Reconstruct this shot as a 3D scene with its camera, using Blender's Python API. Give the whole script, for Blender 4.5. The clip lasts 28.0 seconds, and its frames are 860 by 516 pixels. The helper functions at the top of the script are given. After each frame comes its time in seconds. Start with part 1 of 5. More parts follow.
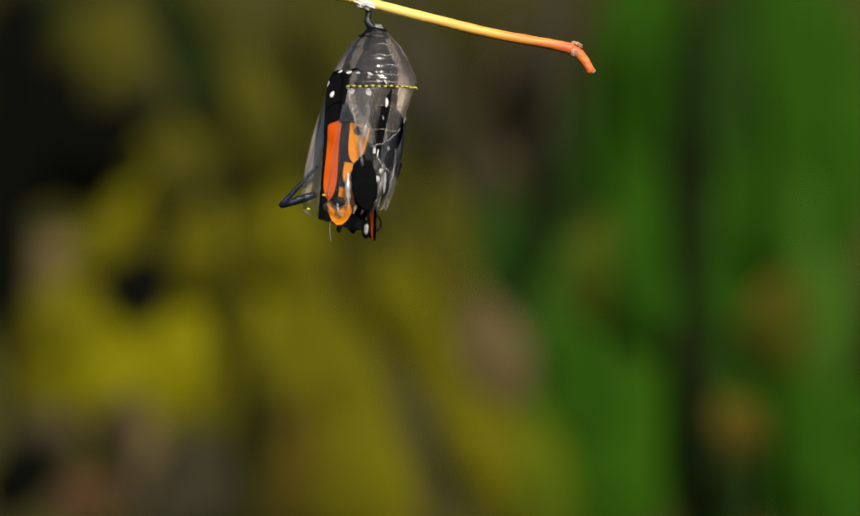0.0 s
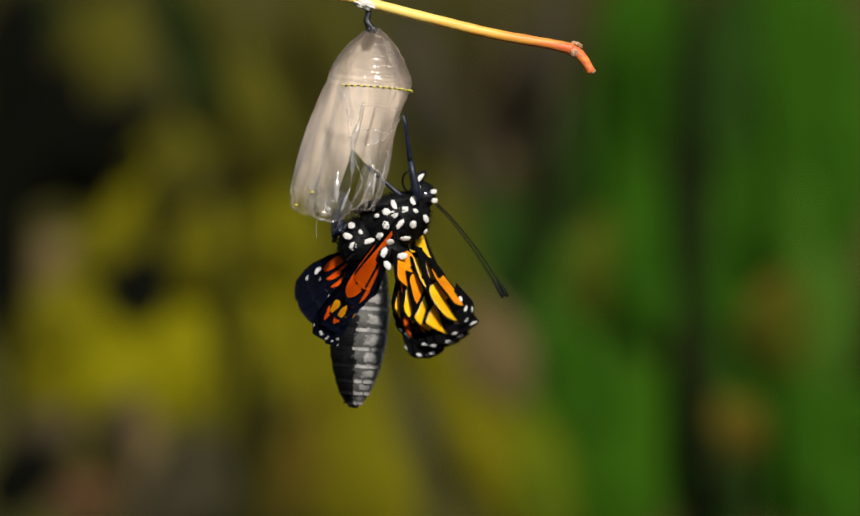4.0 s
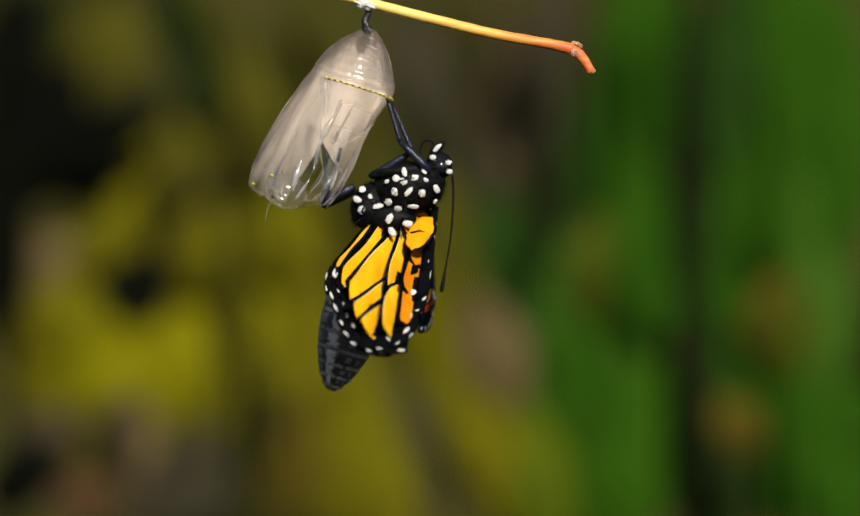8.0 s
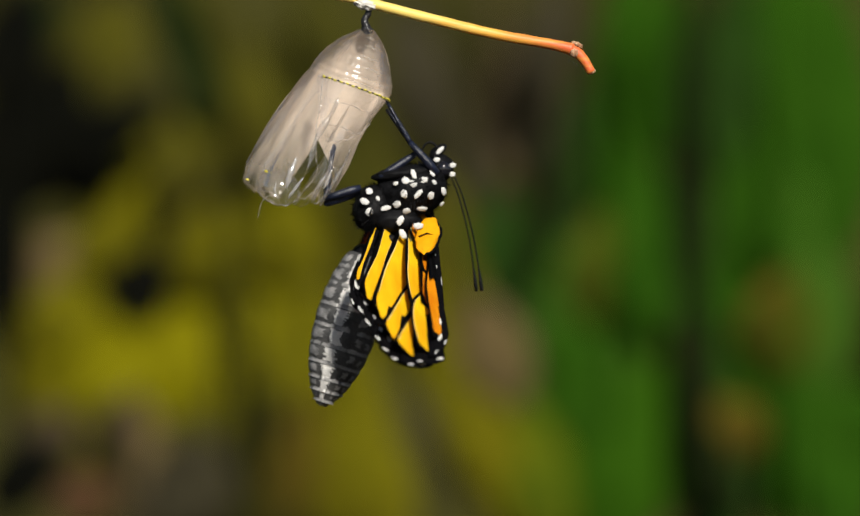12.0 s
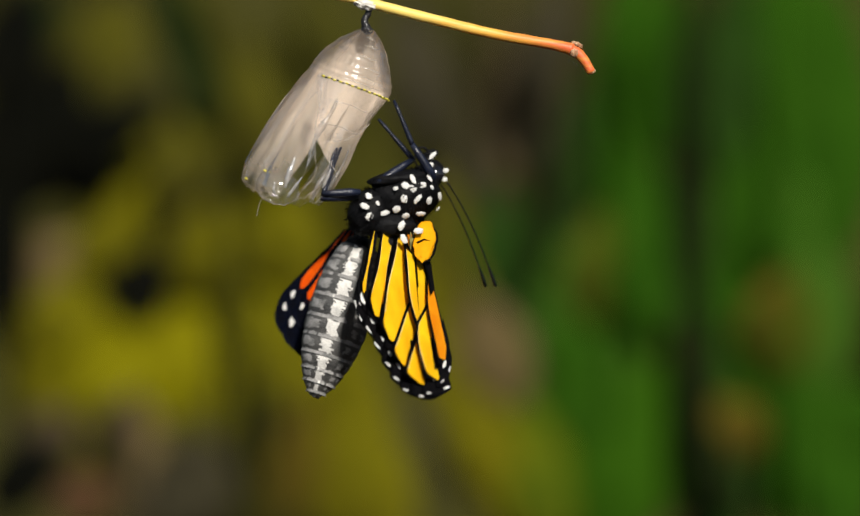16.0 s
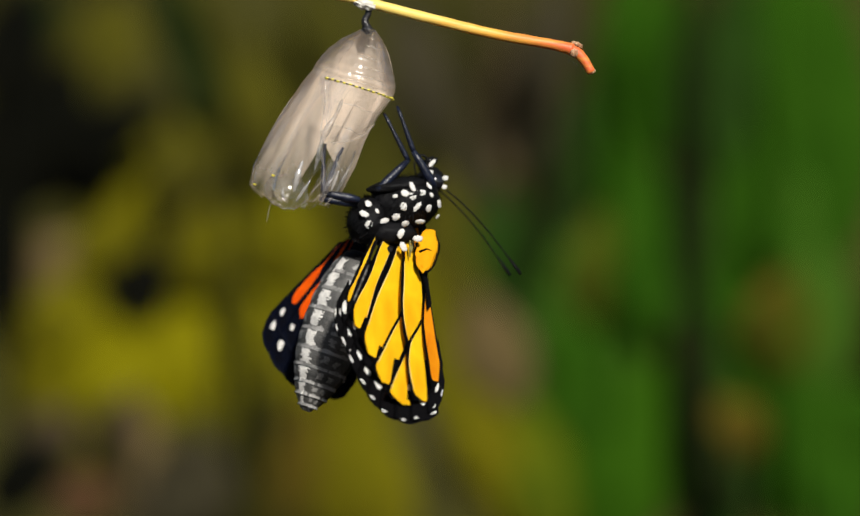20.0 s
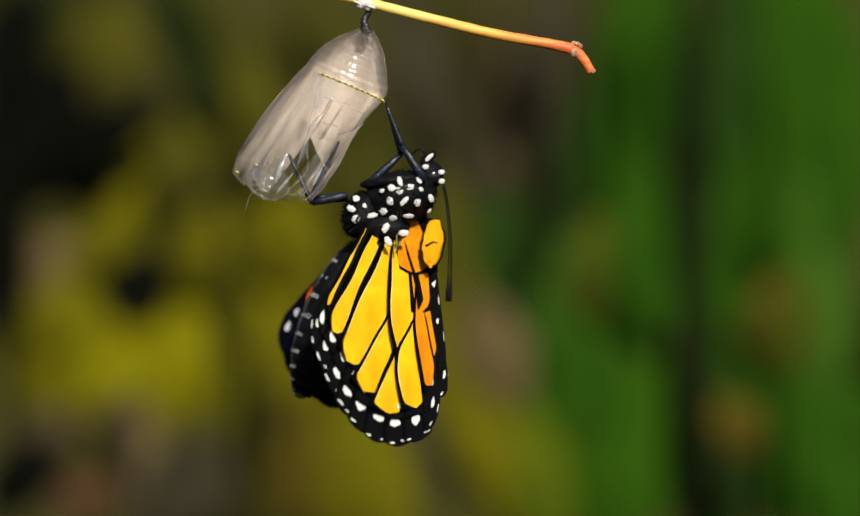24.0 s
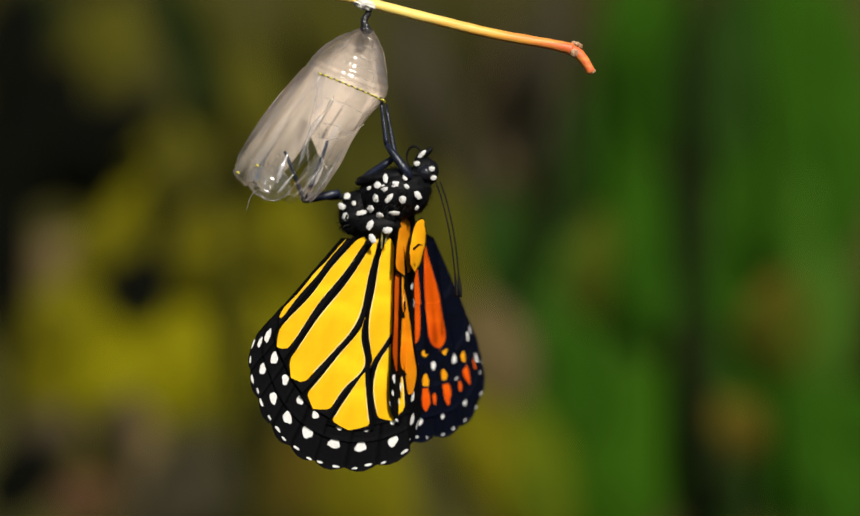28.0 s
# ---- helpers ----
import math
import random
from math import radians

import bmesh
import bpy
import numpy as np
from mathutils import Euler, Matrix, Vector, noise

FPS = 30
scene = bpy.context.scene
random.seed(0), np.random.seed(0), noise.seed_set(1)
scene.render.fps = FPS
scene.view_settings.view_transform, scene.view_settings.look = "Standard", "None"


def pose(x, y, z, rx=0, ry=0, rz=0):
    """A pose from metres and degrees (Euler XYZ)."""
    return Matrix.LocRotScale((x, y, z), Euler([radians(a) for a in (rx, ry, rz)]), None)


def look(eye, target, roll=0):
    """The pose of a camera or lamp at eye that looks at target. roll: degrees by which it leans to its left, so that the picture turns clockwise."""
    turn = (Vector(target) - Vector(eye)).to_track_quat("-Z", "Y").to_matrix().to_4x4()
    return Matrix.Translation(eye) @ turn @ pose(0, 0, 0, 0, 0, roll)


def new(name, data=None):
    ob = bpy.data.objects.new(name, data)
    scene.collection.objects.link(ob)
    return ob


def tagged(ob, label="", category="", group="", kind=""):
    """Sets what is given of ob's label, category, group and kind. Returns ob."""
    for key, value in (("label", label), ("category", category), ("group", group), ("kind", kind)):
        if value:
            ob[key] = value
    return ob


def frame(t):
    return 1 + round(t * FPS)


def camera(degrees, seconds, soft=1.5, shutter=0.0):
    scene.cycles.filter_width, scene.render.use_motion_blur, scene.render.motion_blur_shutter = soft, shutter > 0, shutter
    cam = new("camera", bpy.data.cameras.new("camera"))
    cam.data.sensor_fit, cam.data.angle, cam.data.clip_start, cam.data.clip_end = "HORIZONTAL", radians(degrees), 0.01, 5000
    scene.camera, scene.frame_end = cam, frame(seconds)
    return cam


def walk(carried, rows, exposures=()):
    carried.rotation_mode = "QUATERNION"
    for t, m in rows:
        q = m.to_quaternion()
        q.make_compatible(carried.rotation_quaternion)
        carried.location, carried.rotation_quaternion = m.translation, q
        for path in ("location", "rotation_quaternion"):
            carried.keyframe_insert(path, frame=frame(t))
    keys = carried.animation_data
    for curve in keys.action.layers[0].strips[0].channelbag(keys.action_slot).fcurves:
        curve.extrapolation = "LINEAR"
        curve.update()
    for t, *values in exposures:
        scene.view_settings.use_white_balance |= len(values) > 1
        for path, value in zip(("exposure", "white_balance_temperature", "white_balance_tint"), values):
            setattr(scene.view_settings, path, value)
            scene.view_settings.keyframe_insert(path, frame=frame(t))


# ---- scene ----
# Lengths below are millimetres, taken from the middle of the view on the plane of the twig: x right, z up, y away.
MM = 0.001
HIGH = 0.62
FAR = 329.0


def at(x, z, y=0.0):
    return Vector((x * MM, y * MM, HIGH + z * MM))


def behind(x, z, d):
    """A place d mm behind the twig's plane."""
    k = 1 + d / FAR
    return at(x * k, z * k, d)


# ---- camera: on a tripod ----
cam = camera(20.0, 28.0, soft=1.6)
stand = look((0, -FAR * MM, HIGH), (0, 0, HIGH))
cam.data.dof.use_dof = True
cam.data.dof.focus_distance = (FAR - 2) * MM
cam.data.dof.aperture_fstop = 9.2
walk(cam, [(0.0, stand), (28.0, stand)])

# ---- sky and sun ----
SUN_FROM = Vector((0.24, -0.8, 0.55)).normalized()
world = bpy.data.worlds.new("sky")
scene.world = world
world.use_nodes = True
wn = world.node_tree
sky = wn.nodes.new("ShaderNodeTexSky")
sky.sky_type = "NISHITA"
sky.sun_disc = False
sky.sun_elevation = math.asin(SUN_FROM.z)
sky.sun_rotation = math.atan2(SUN_FROM.x, SUN_FROM.y)
wn.nodes["Background"].inputs[1].default_value = 0.06
wn.links.new(sky.outputs[0], wn.nodes["Background"].inputs[0])
sun = new("sun", bpy.data.lights.new("sun", "SUN"))
sun.data.energy = 5.0
sun.data.angle = radians(5.0)
sun.data.color = (1.0, 0.95, 0.86)
sun.matrix_world = look(SUN_FROM * 3 + Vector((0, 0, HIGH)), (0, 0, HIGH))
scene.view_settings.exposure = -0.06


# ---- materials ----
def material(name, color, rough=0.6, metal=0.0, second=None, scale=900.0, mix=0.5, bump=0.0, bump_scale=3000.0, sheen=0.0, coat=0.0, trans=0.0, spec=0.5, wave=0.0):
    """Principled surface with grain at two scales, fine relief and, for soft skins, broad waves."""
    m = bpy.data.materials.new(name)
    m.use_nodes = True
    t = m.node_tree
    b = t.nodes["Principled BSDF"]
    b.inputs["Roughness"].default_value = rough
    b.inputs["Metallic"].default_value = metal
    b.inputs["Specular IOR Level"].default_value = spec
    b.inputs["Coat Weight"].default_value = coat
    b.inputs["Sheen Weight"].default_value = sheen
    tc = t.nodes.new("ShaderNodeTexCoord")
    second = second or tuple(c * 0.6 for c in color)
    big, fine = t.nodes.new("ShaderNodeTexNoise"), t.nodes.new("ShaderNodeTexNoise")
    big.inputs["Scale"].default_value, fine.inputs["Scale"].default_value = scale, scale * 5
    big.inputs["Detail"].default_value = 3
    add = t.nodes.new("ShaderNodeMath")
    add.operation = "MULTIPLY_ADD"
    add.inputs[1].default_value = 0.4
    ramp = t.nodes.new("ShaderNodeValToRGB")
    ramp.color_ramp.elements[0].position, ramp.color_ramp.elements[1].position = 0.7 - mix * 0.4, 0.7 + mix * 0.4
    ramp.color_ramp.elements[0].color, ramp.color_ramp.elements[1].color = (*color, 1), (*second, 1)
    for n in (big, fine):
        t.links.new(tc.outputs["Object"], n.inputs["Vector"])
    t.links.new(fine.outputs["Fac"], add.inputs[0])
    t.links.new(big.outputs["Fac"], add.inputs[2])
    t.links.new(add.outputs[0], ramp.inputs[0])
    t.links.new(ramp.outputs[0], b.inputs["Base Color"])
    if bump:
        rel, bp = t.nodes.new("ShaderNodeTexNoise"), t.nodes.new("ShaderNodeBump")
        rel.inputs["Scale"].default_value = bump_scale
        bp.inputs["Strength"].default_value, bp.inputs["Distance"].default_value = bump, 0.0002
        t.links.new(tc.outputs["Object"], rel.inputs["Vector"])
        t.links.new(rel.outputs["Fac"], bp.inputs["Height"])
        t.links.new(bp.outputs[0], b.inputs["Normal"])
        if wave:
            swell, big_bump = t.nodes.new("ShaderNodeTexNoise"), t.nodes.new("ShaderNodeBump")
            swell.inputs["Scale"].default_value, swell.inputs["Detail"].default_value = 170, 1
            big_bump.inputs["Strength"].default_value, big_bump.inputs["Distance"].default_value = wave, 0.003
            t.links.new(tc.outputs["Object"], swell.inputs["Vector"])
            t.links.new(swell.outputs["Fac"], big_bump.inputs["Height"])
            t.links.new(big_bump.outputs[0], bp.inputs["Normal"])
    if trans:
        out = t.nodes["Material Output"]
        tl, mx = t.nodes.new("ShaderNodeBsdfTranslucent"), t.nodes.new("ShaderNodeMixShader")
        mx.inputs[0].default_value = trans
        t.links.new(ramp.outputs[0], tl.inputs[0])
        t.links.new(b.outputs[0], mx.inputs[1])
        t.links.new(tl.outputs[0], mx.inputs[2])
        t.links.new(mx.outputs[0], out.inputs[0])
    return m


def film_material(name, clear, milk, tint, spread=0.1, glassy=0.0, rough=0.17, shine=0.035, wrinkle=0.85):
    """Thin wet skin of the empty case: part clear, part milky, glossy on top."""
    m = bpy.data.materials.new(name)
    m.use_nodes = True
    t = m.node_tree
    t.nodes.remove(t.nodes["Principled BSDF"])
    out = t.nodes["Material Output"]
    tc, ns = t.nodes.new("ShaderNodeTexCoord"), t.nodes.new("ShaderNodeTexNoise")
    ns.inputs["Scale"].default_value = 150
    ns.inputs["Detail"].default_value = 6
    streak = t.nodes.new("ShaderNodeMapping")
    streak.inputs["Scale"].default_value = (1.6, 1.6, 0.35)
    t.links.new(tc.outputs["Object"], streak.inputs[0])
    t.links.new(streak.outputs[0], ns.inputs["Vector"])
    rng = t.nodes.new("ShaderNodeMapRange")
    rng.inputs[1].default_value, rng.inputs[2].default_value = 0.3, 0.7
    rng.inputs[3].default_value, rng.inputs[4].default_value = clear - spread, clear + spread
    t.links.new(ns.outputs["Fac"], rng.inputs[0])
    sep, low, mx = t.nodes.new("ShaderNodeSeparateXYZ"), t.nodes.new("ShaderNodeMapRange"), t.nodes.new("ShaderNodeMath")
    t.links.new(tc.outputs["Object"], sep.inputs[0])
    t.links.new(sep.outputs[2], low.inputs[0])
    low.inputs[1].default_value, low.inputs[2].default_value = -0.0165, -0.0265
    low.inputs[3].default_value, low.inputs[4].default_value = 0.0, glassy
    mx.use_clamp = True
    t.links.new(rng.outputs[0], mx.inputs[0])
    t.links.new(low.outputs[0], mx.inputs[1])
    clr, dif, tra, glo = (t.nodes.new("ShaderNodeBsdf" + k) for k in ("Transparent", "Diffuse", "Translucent", "Glossy"))
    dif.inputs[0].default_value = tra.inputs[0].default_value = (*tint, 1)
    glo.inputs["Roughness"].default_value = rough
    a, b, c = (t.nodes.new("ShaderNodeMixShader") for _ in range(3))
    a.inputs[0].default_value = milk
    t.links.new(dif.outputs[0], a.inputs[1])
    t.links.new(tra.outputs[0], a.inputs[2])
    t.links.new(mx.outputs[0], b.inputs[0])
    t.links.new(a.outputs[0], b.inputs[1])
    t.links.new(clr.outputs[0], b.inputs[2])
    fr = t.nodes.new("ShaderNodeFresnel")
    fr.inputs[0].default_value = 1.33
    wr, bp = t.nodes.new("ShaderNodeTexNoise"), t.nodes.new("ShaderNodeBump")
    wr.inputs["Scale"].default_value = 420
    wr.inputs["Detail"].default_value = 4
    bp.inputs["Strength"].default_value, bp.inputs["Distance"].default_value = wrinkle, 0.001
    lay = t.nodes.new("ShaderNodeMapping")
    lay.inputs["Scale"].default_value = (1.0, 1.0, 0.3)
    t.links.new(tc.outputs["Object"], lay.inputs[0])
    t.links.new(lay.outputs[0], wr.inputs["Vector"])
    t.links.new(wr.outputs["Fac"], bp.inputs["Height"])
    for n in (fr, glo, dif):
        t.links.new(bp.outputs[0], n.inputs["Normal"])
    half = t.nodes.new("ShaderNodeMath")
    half.operation = "MULTIPLY_ADD"
    half.inputs[1].default_value, half.inputs[2].default_value = 0.22, shine
    t.links.new(fr.outputs[0], half.inputs[0])
    t.links.new(half.outputs[0], c.inputs[0])
    t.links.new(b.outputs[0], c.inputs[1])
    t.links.new(glo.outputs[0], c.inputs[2])
    t.links.new(c.outputs[0], out.inputs[0])
    return m


def twig_material():
    """Straw yellow that turns to orange red towards the tip, with lengthwise streaks."""
    m = material("twig_skin", (0.8, 0.5, 0.1), 0.5, bump=0.3, bump_scale=1500)
    t = m.node_tree
    b = t.nodes["Principled BSDF"]
    tc, sep, rng, ramp = (t.nodes.new("ShaderNode" + k) for k in ("TexCoord", "SeparateXYZ", "MapRange", "ValToRGB"))
    t.links.new(tc.outputs["Object"], sep.inputs[0])
    t.links.new(sep.outputs[0], rng.inputs[0])
    rng.inputs[1].default_value, rng.inputs[2].default_value = 0.001, 0.031
    ns, mp = t.nodes.new("ShaderNodeTexNoise"), t.nodes.new("ShaderNodeMapping")
    mp.inputs["Scale"].default_value = (60, 1500, 1500)
    ns.inputs["Scale"].default_value = 1.0
    t.links.new(tc.outputs["Object"], mp.inputs[0])
    t.links.new(mp.outputs[0], ns.inputs["Vector"])
    off = t.nodes.new("ShaderNodeMath")
    off.operation = "MULTIPLY_ADD"
    off.inputs[1].default_value = 0.9
    t.links.new(ns.outputs["Fac"], off.inputs[0])
    sub = t.nodes.new("ShaderNodeMath")
    sub.inputs[1].default_value = -0.45
    t.links.new(rng.outputs[0], sub.inputs[0])
    t.links.new(sub.outputs[0], off.inputs[2])
    t.links.new(off.outputs[0], ramp.inputs[0])
    e = ramp.color_ramp.elements
    e[0].position, e[0].color = 0.1, (0.95, 0.7, 0.17, 1)
    e[1].position, e[1].color = 0.95, (0.75, 0.14, 0.04, 1)
    mid = e.new(0.55)
    mid.color = (0.88, 0.43, 0.06, 1)
    t.links.new(ramp.outputs[0], b.inputs["Base Color"])
    return m


M_TWIG = twig_material()
M_KNOT = material("twig_scar", (0.85, 0.6, 0.36), 0.7, second=(0.3, 0.12, 0.05), bump=0.5)
M_BARK = material("stem_bark", (0.25, 0.17, 0.08), 0.8, scale=150, bump=0.5)
M_SILK = material("white_silk", (0.85, 0.82, 0.76), 0.6, second=(0.7, 0.66, 0.58), bump=0.6)
M_STALK = material("black_stalk", (0.012, 0.011, 0.012), 0.3, second=(0.03, 0.03, 0.032), scale=1800, bump=0.6)
M_FILM = film_material("clear_skin", 0.965, 0.5, (0.78, 0.82, 0.95), 0.018, 0, 0.14, 0.05, 0.3)
M_HAZE = film_material("hazy_skin", 0.96, 0.4, (0.92, 0.86, 0.82), 0.03, 0, 0.2, 0.05, 0.3)
M_MILK = film_material("milky_skin", 0.33, 0.2, (1.0, 0.82, 0.66), 0.3, 0.4, wrinkle=0.25)
M_GLASS = film_material("glassy_skin", 0.95, 0.5, (0.95, 0.88, 0.82), 0.04, 0, 0.1, 0.1, 0.15)
M_WET = film_material("wet_skin", 0.9, 0.5, (0.95, 0.9, 0.86), 0.04, 0, 0.2, 0.2, 0.3)
# glossy, with a white tint for painted highlights and the seam flecks
M_SHINE = film_material("white_glossy_skin", 0.62, 0.2, (1.0, 0.96, 0.92), 0.1, 0, 0.25, 0.3, 0.3)
M_FOLD = film_material("creased_skin", 0.94, 0.4, (0.92, 0.78, 0.68), 0.05, 0, 0.2, 0.12, 0.5)
M_CREASE = film_material("peach_crease", 0.87, 0.4, (1.0, 0.8, 0.62), 0.08, 0, 0.2, 0.08, 0.5)
M_RIB = film_material("milky_ridge", 0.84, 0.4, (0.9, 0.8, 0.7))
M_GOLD = material("gold_dot", (0.82, 0.72, 0.07), 0.35, metal=0.3, second=(0.62, 0.55, 0.05))
M_BLACK = material("black_scales", (0.0025, 0.0025, 0.003), 0.6, second=(0.0045, 0.0042, 0.005), scale=2500, bump=0.4, bump_scale=9000, spec=0.03)
M_BLUE = material("blue_black_scales", (0.002, 0.0035, 0.011), 0.6, second=(0.002, 0.0022, 0.004), scale=900, bump=0.4, bump_scale=9000, spec=0.03)
M_CHITIN = material("black_cuticle", (0.004, 0.004, 0.0045), 0.45, second=(0.008, 0.008, 0.009), scale=1200, bump=0.6, bump_scale=5000, spec=0.1)
M_LEG = material("leg_cuticle", (0.005, 0.007, 0.016), 0.34, second=(0.011, 0.015, 0.034), scale=1500, bump=0.4, bump_scale=5000)
M_WHITE = material("white_scales", (0.82, 0.81, 0.78), 0.7, second=(0.62, 0.61, 0.58), scale=2500, bump=0.5, bump_scale=9000)
M_YELLOW = material("yellow_scales", (0.95, 0.62, 0.012), 0.7, second=(0.92, 0.47, 0.008), scale=95, bump=0.25, bump_scale=9000, trans=0.12, spec=0.04, wave=0.6)
M_AMBER = material("amber_scales", (0.84, 0.32, 0.007), 0.6, second=(0.78, 0.23, 0.005), scale=260, bump=0.25, bump_scale=9000, trans=0.12, spec=0.04, wave=0.6)
M_CREAM = material("cream_margin_scales", (0.93, 0.74, 0.36), 0.7, second=(0.94, 0.62, 0.1), scale=900, mix=0.6, bump=0.25, bump_scale=9000, trans=0.12, spec=0.04, wave=0.6)
M_GOLDEN = material("golden_scales", (0.92, 0.45, 0.008), 0.6, second=(0.85, 0.33, 0.005), scale=160, bump=0.25, bump_scale=9000, trans=0.12, spec=0.04, wave=0.6)
M_DEEPOR = material("deep_orange_scales", (0.68, 0.115, 0.004), 0.6, second=(0.58, 0.075, 0.003), scale=260, bump=0.25, bump_scale=9000, trans=0.12, spec=0.04, wave=0.6)
M_ORANGE = material("orange_scales", (0.78, 0.115, 0.002), 0.7, second=(0.68, 0.075, 0.002), scale=260, bump=0.25, bump_scale=9000, trans=0.12, spec=0.04, wave=0.6)
M_GREY = material("silver_grey_scales", (0.36, 0.35, 0.34), 0.55, second=(0.13, 0.13, 0.125), scale=700, bump=0.6, bump_scale=5000)
M_SLATE = material("slate_grey_scales", (0.095, 0.093, 0.088), 0.5, second=(0.034, 0.034, 0.034), scale=500, bump=0.7, bump_scale=4000)
M_PALE = material("pale_scales", (0.8, 0.78, 0.74), 0.6, second=(0.5, 0.49, 0.47), scale=900, bump=0.6, bump_scale=5000)
M_HINGE = material("olive_hinge", (0.3, 0.26, 0.06), 0.5, second=(0.08, 0.07, 0.03), scale=1500, bump=0.4, bump_scale=5000)
M_EYE = material("dark_eye", (0.006, 0.006, 0.008), 0.15, second=(0.012, 0.012, 0.016), coat=0.5)


def leaf_material(name, color, second):
    return material(name, color, 0.9, second=second, scale=30, bump=0.2, bump_scale=300, trans=0.15, spec=0.0)


# olive leaf colours stepped from bright to dark, chosen patch by patch
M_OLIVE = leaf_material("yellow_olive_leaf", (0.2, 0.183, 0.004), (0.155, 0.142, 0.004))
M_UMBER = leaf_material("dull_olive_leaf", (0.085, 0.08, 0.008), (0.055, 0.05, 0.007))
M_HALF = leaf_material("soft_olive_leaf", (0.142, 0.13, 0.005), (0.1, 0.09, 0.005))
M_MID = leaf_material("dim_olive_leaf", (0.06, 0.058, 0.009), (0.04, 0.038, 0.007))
M_HALFG = leaf_material("olive_green_leaf", (0.085, 0.11, 0.005), (0.06, 0.085, 0.005))
M_UMBERG = leaf_material("brownish_green_leaf", (0.07, 0.085, 0.007), (0.05, 0.06, 0.006))
# greens of one hue in steps from light to dark
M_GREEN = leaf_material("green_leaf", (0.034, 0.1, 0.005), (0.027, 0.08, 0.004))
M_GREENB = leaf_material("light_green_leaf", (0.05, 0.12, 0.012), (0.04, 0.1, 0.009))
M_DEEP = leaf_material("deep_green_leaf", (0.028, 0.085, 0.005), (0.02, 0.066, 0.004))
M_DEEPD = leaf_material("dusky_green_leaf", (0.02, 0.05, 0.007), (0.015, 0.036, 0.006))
M_TAUPE = leaf_material("withered_leaf", (0.16, 0.115, 0.05), (0.1, 0.075, 0.03))
M_TAUPE2 = leaf_material("half_withered_leaf", (0.1, 0.075, 0.036), (0.07, 0.054, 0.026))
M_DRAB = leaf_material("drab_dead_leaf", (0.07, 0.052, 0.027), (0.042, 0.034, 0.02))
M_DRABG = leaf_material("grey_dead_leaf", (0.05, 0.044, 0.024), (0.034, 0.03, 0.018))
M_RUST = leaf_material("rusty_leaf", (0.15, 0.085, 0.01), (0.1, 0.055, 0.01))
M_RUST2 = leaf_material("brown_olive_leaf", (0.1, 0.075, 0.008), (0.07, 0.05, 0.008))
M_RUSTY = leaf_material("red_brown_leaf", (0.1, 0.05, 0.024), (0.06, 0.034, 0.018))
# two leaf colours, near black and dark green, that paint shaded gaps
M_DARK = leaf_material("shade_gap_leaf", (0.004, 0.0045, 0.0035), (0.006, 0.006, 0.004))
M_DARKG = leaf_material("green_shade_gap_leaf", (0.016, 0.026, 0.006), (0.011, 0.018, 0.005))
M_SOIL = material("dark_soil", (0.03, 0.022, 0.014), 0.95, second=(0.015, 0.011, 0.008), scale=20, bump=0.8, bump_scale=120, spec=0.0)
M_HEDGE = material("deep_shrub", (0.055, 0.052, 0.013), 0.95, second=(0.035, 0.034, 0.01), scale=9, bump=0.5, bump_scale=60, spec=0.0)


# ---- mesh helpers ----
def mesh_of(name, verts, faces, mats, index=None, smooth=True):
    me = bpy.data.meshes.new(name)
    me.from_pydata([tuple(v) for v in verts], [], faces)
    for m in mats:
        me.materials.append(m)
    if index is not None:
        me.polygons.foreach_set("material_index", index)
    me.polygons.foreach_set("use_smooth", [smooth] * len(faces))
    me.update()
    return me


def part(name, me, parent, label="", m=None):
    ob = new(name, me)
    ob.parent = parent
    if m is not None:
        ob.matrix_basis = m
    if label:
        tagged(ob, label)
    return ob


def tube(name, pts, radii, mat, sides=10, caps=True):
    """A tapered tube along points (millimetres, local)."""
    pts = [Vector(p) for p in pts]
    v, f = [], []
    up = Vector((0, 1, 0.05)).normalized()
    for i, p in enumerate(pts):
        d = (pts[min(i + 1, len(pts) - 1)] - pts[max(i - 1, 0)]).normalized()
        a = d.cross(up)
        a = a.normalized() if a.length > 1e-4 else Vector((1, 0, 0))
        b = d.cross(a).normalized()
        for k in range(sides):
            w = 2 * math.pi * k / sides
            v.append((p + (a * math.cos(w) + b * math.sin(w)) * radii[i]) * MM)
    for i in range(len(pts) - 1):
        for k in range(sides):
            k2 = (k + 1) % sides
            f.append((i * sides + k, i * sides + k2, (i + 1) * sides + k2, (i + 1) * sides + k))
    if caps:
        f.append(tuple(range(sides))[::-1])
        f.append(tuple((len(pts) - 1) * sides + k for k in range(sides)))
    return mesh_of(name, v, f, [mat])


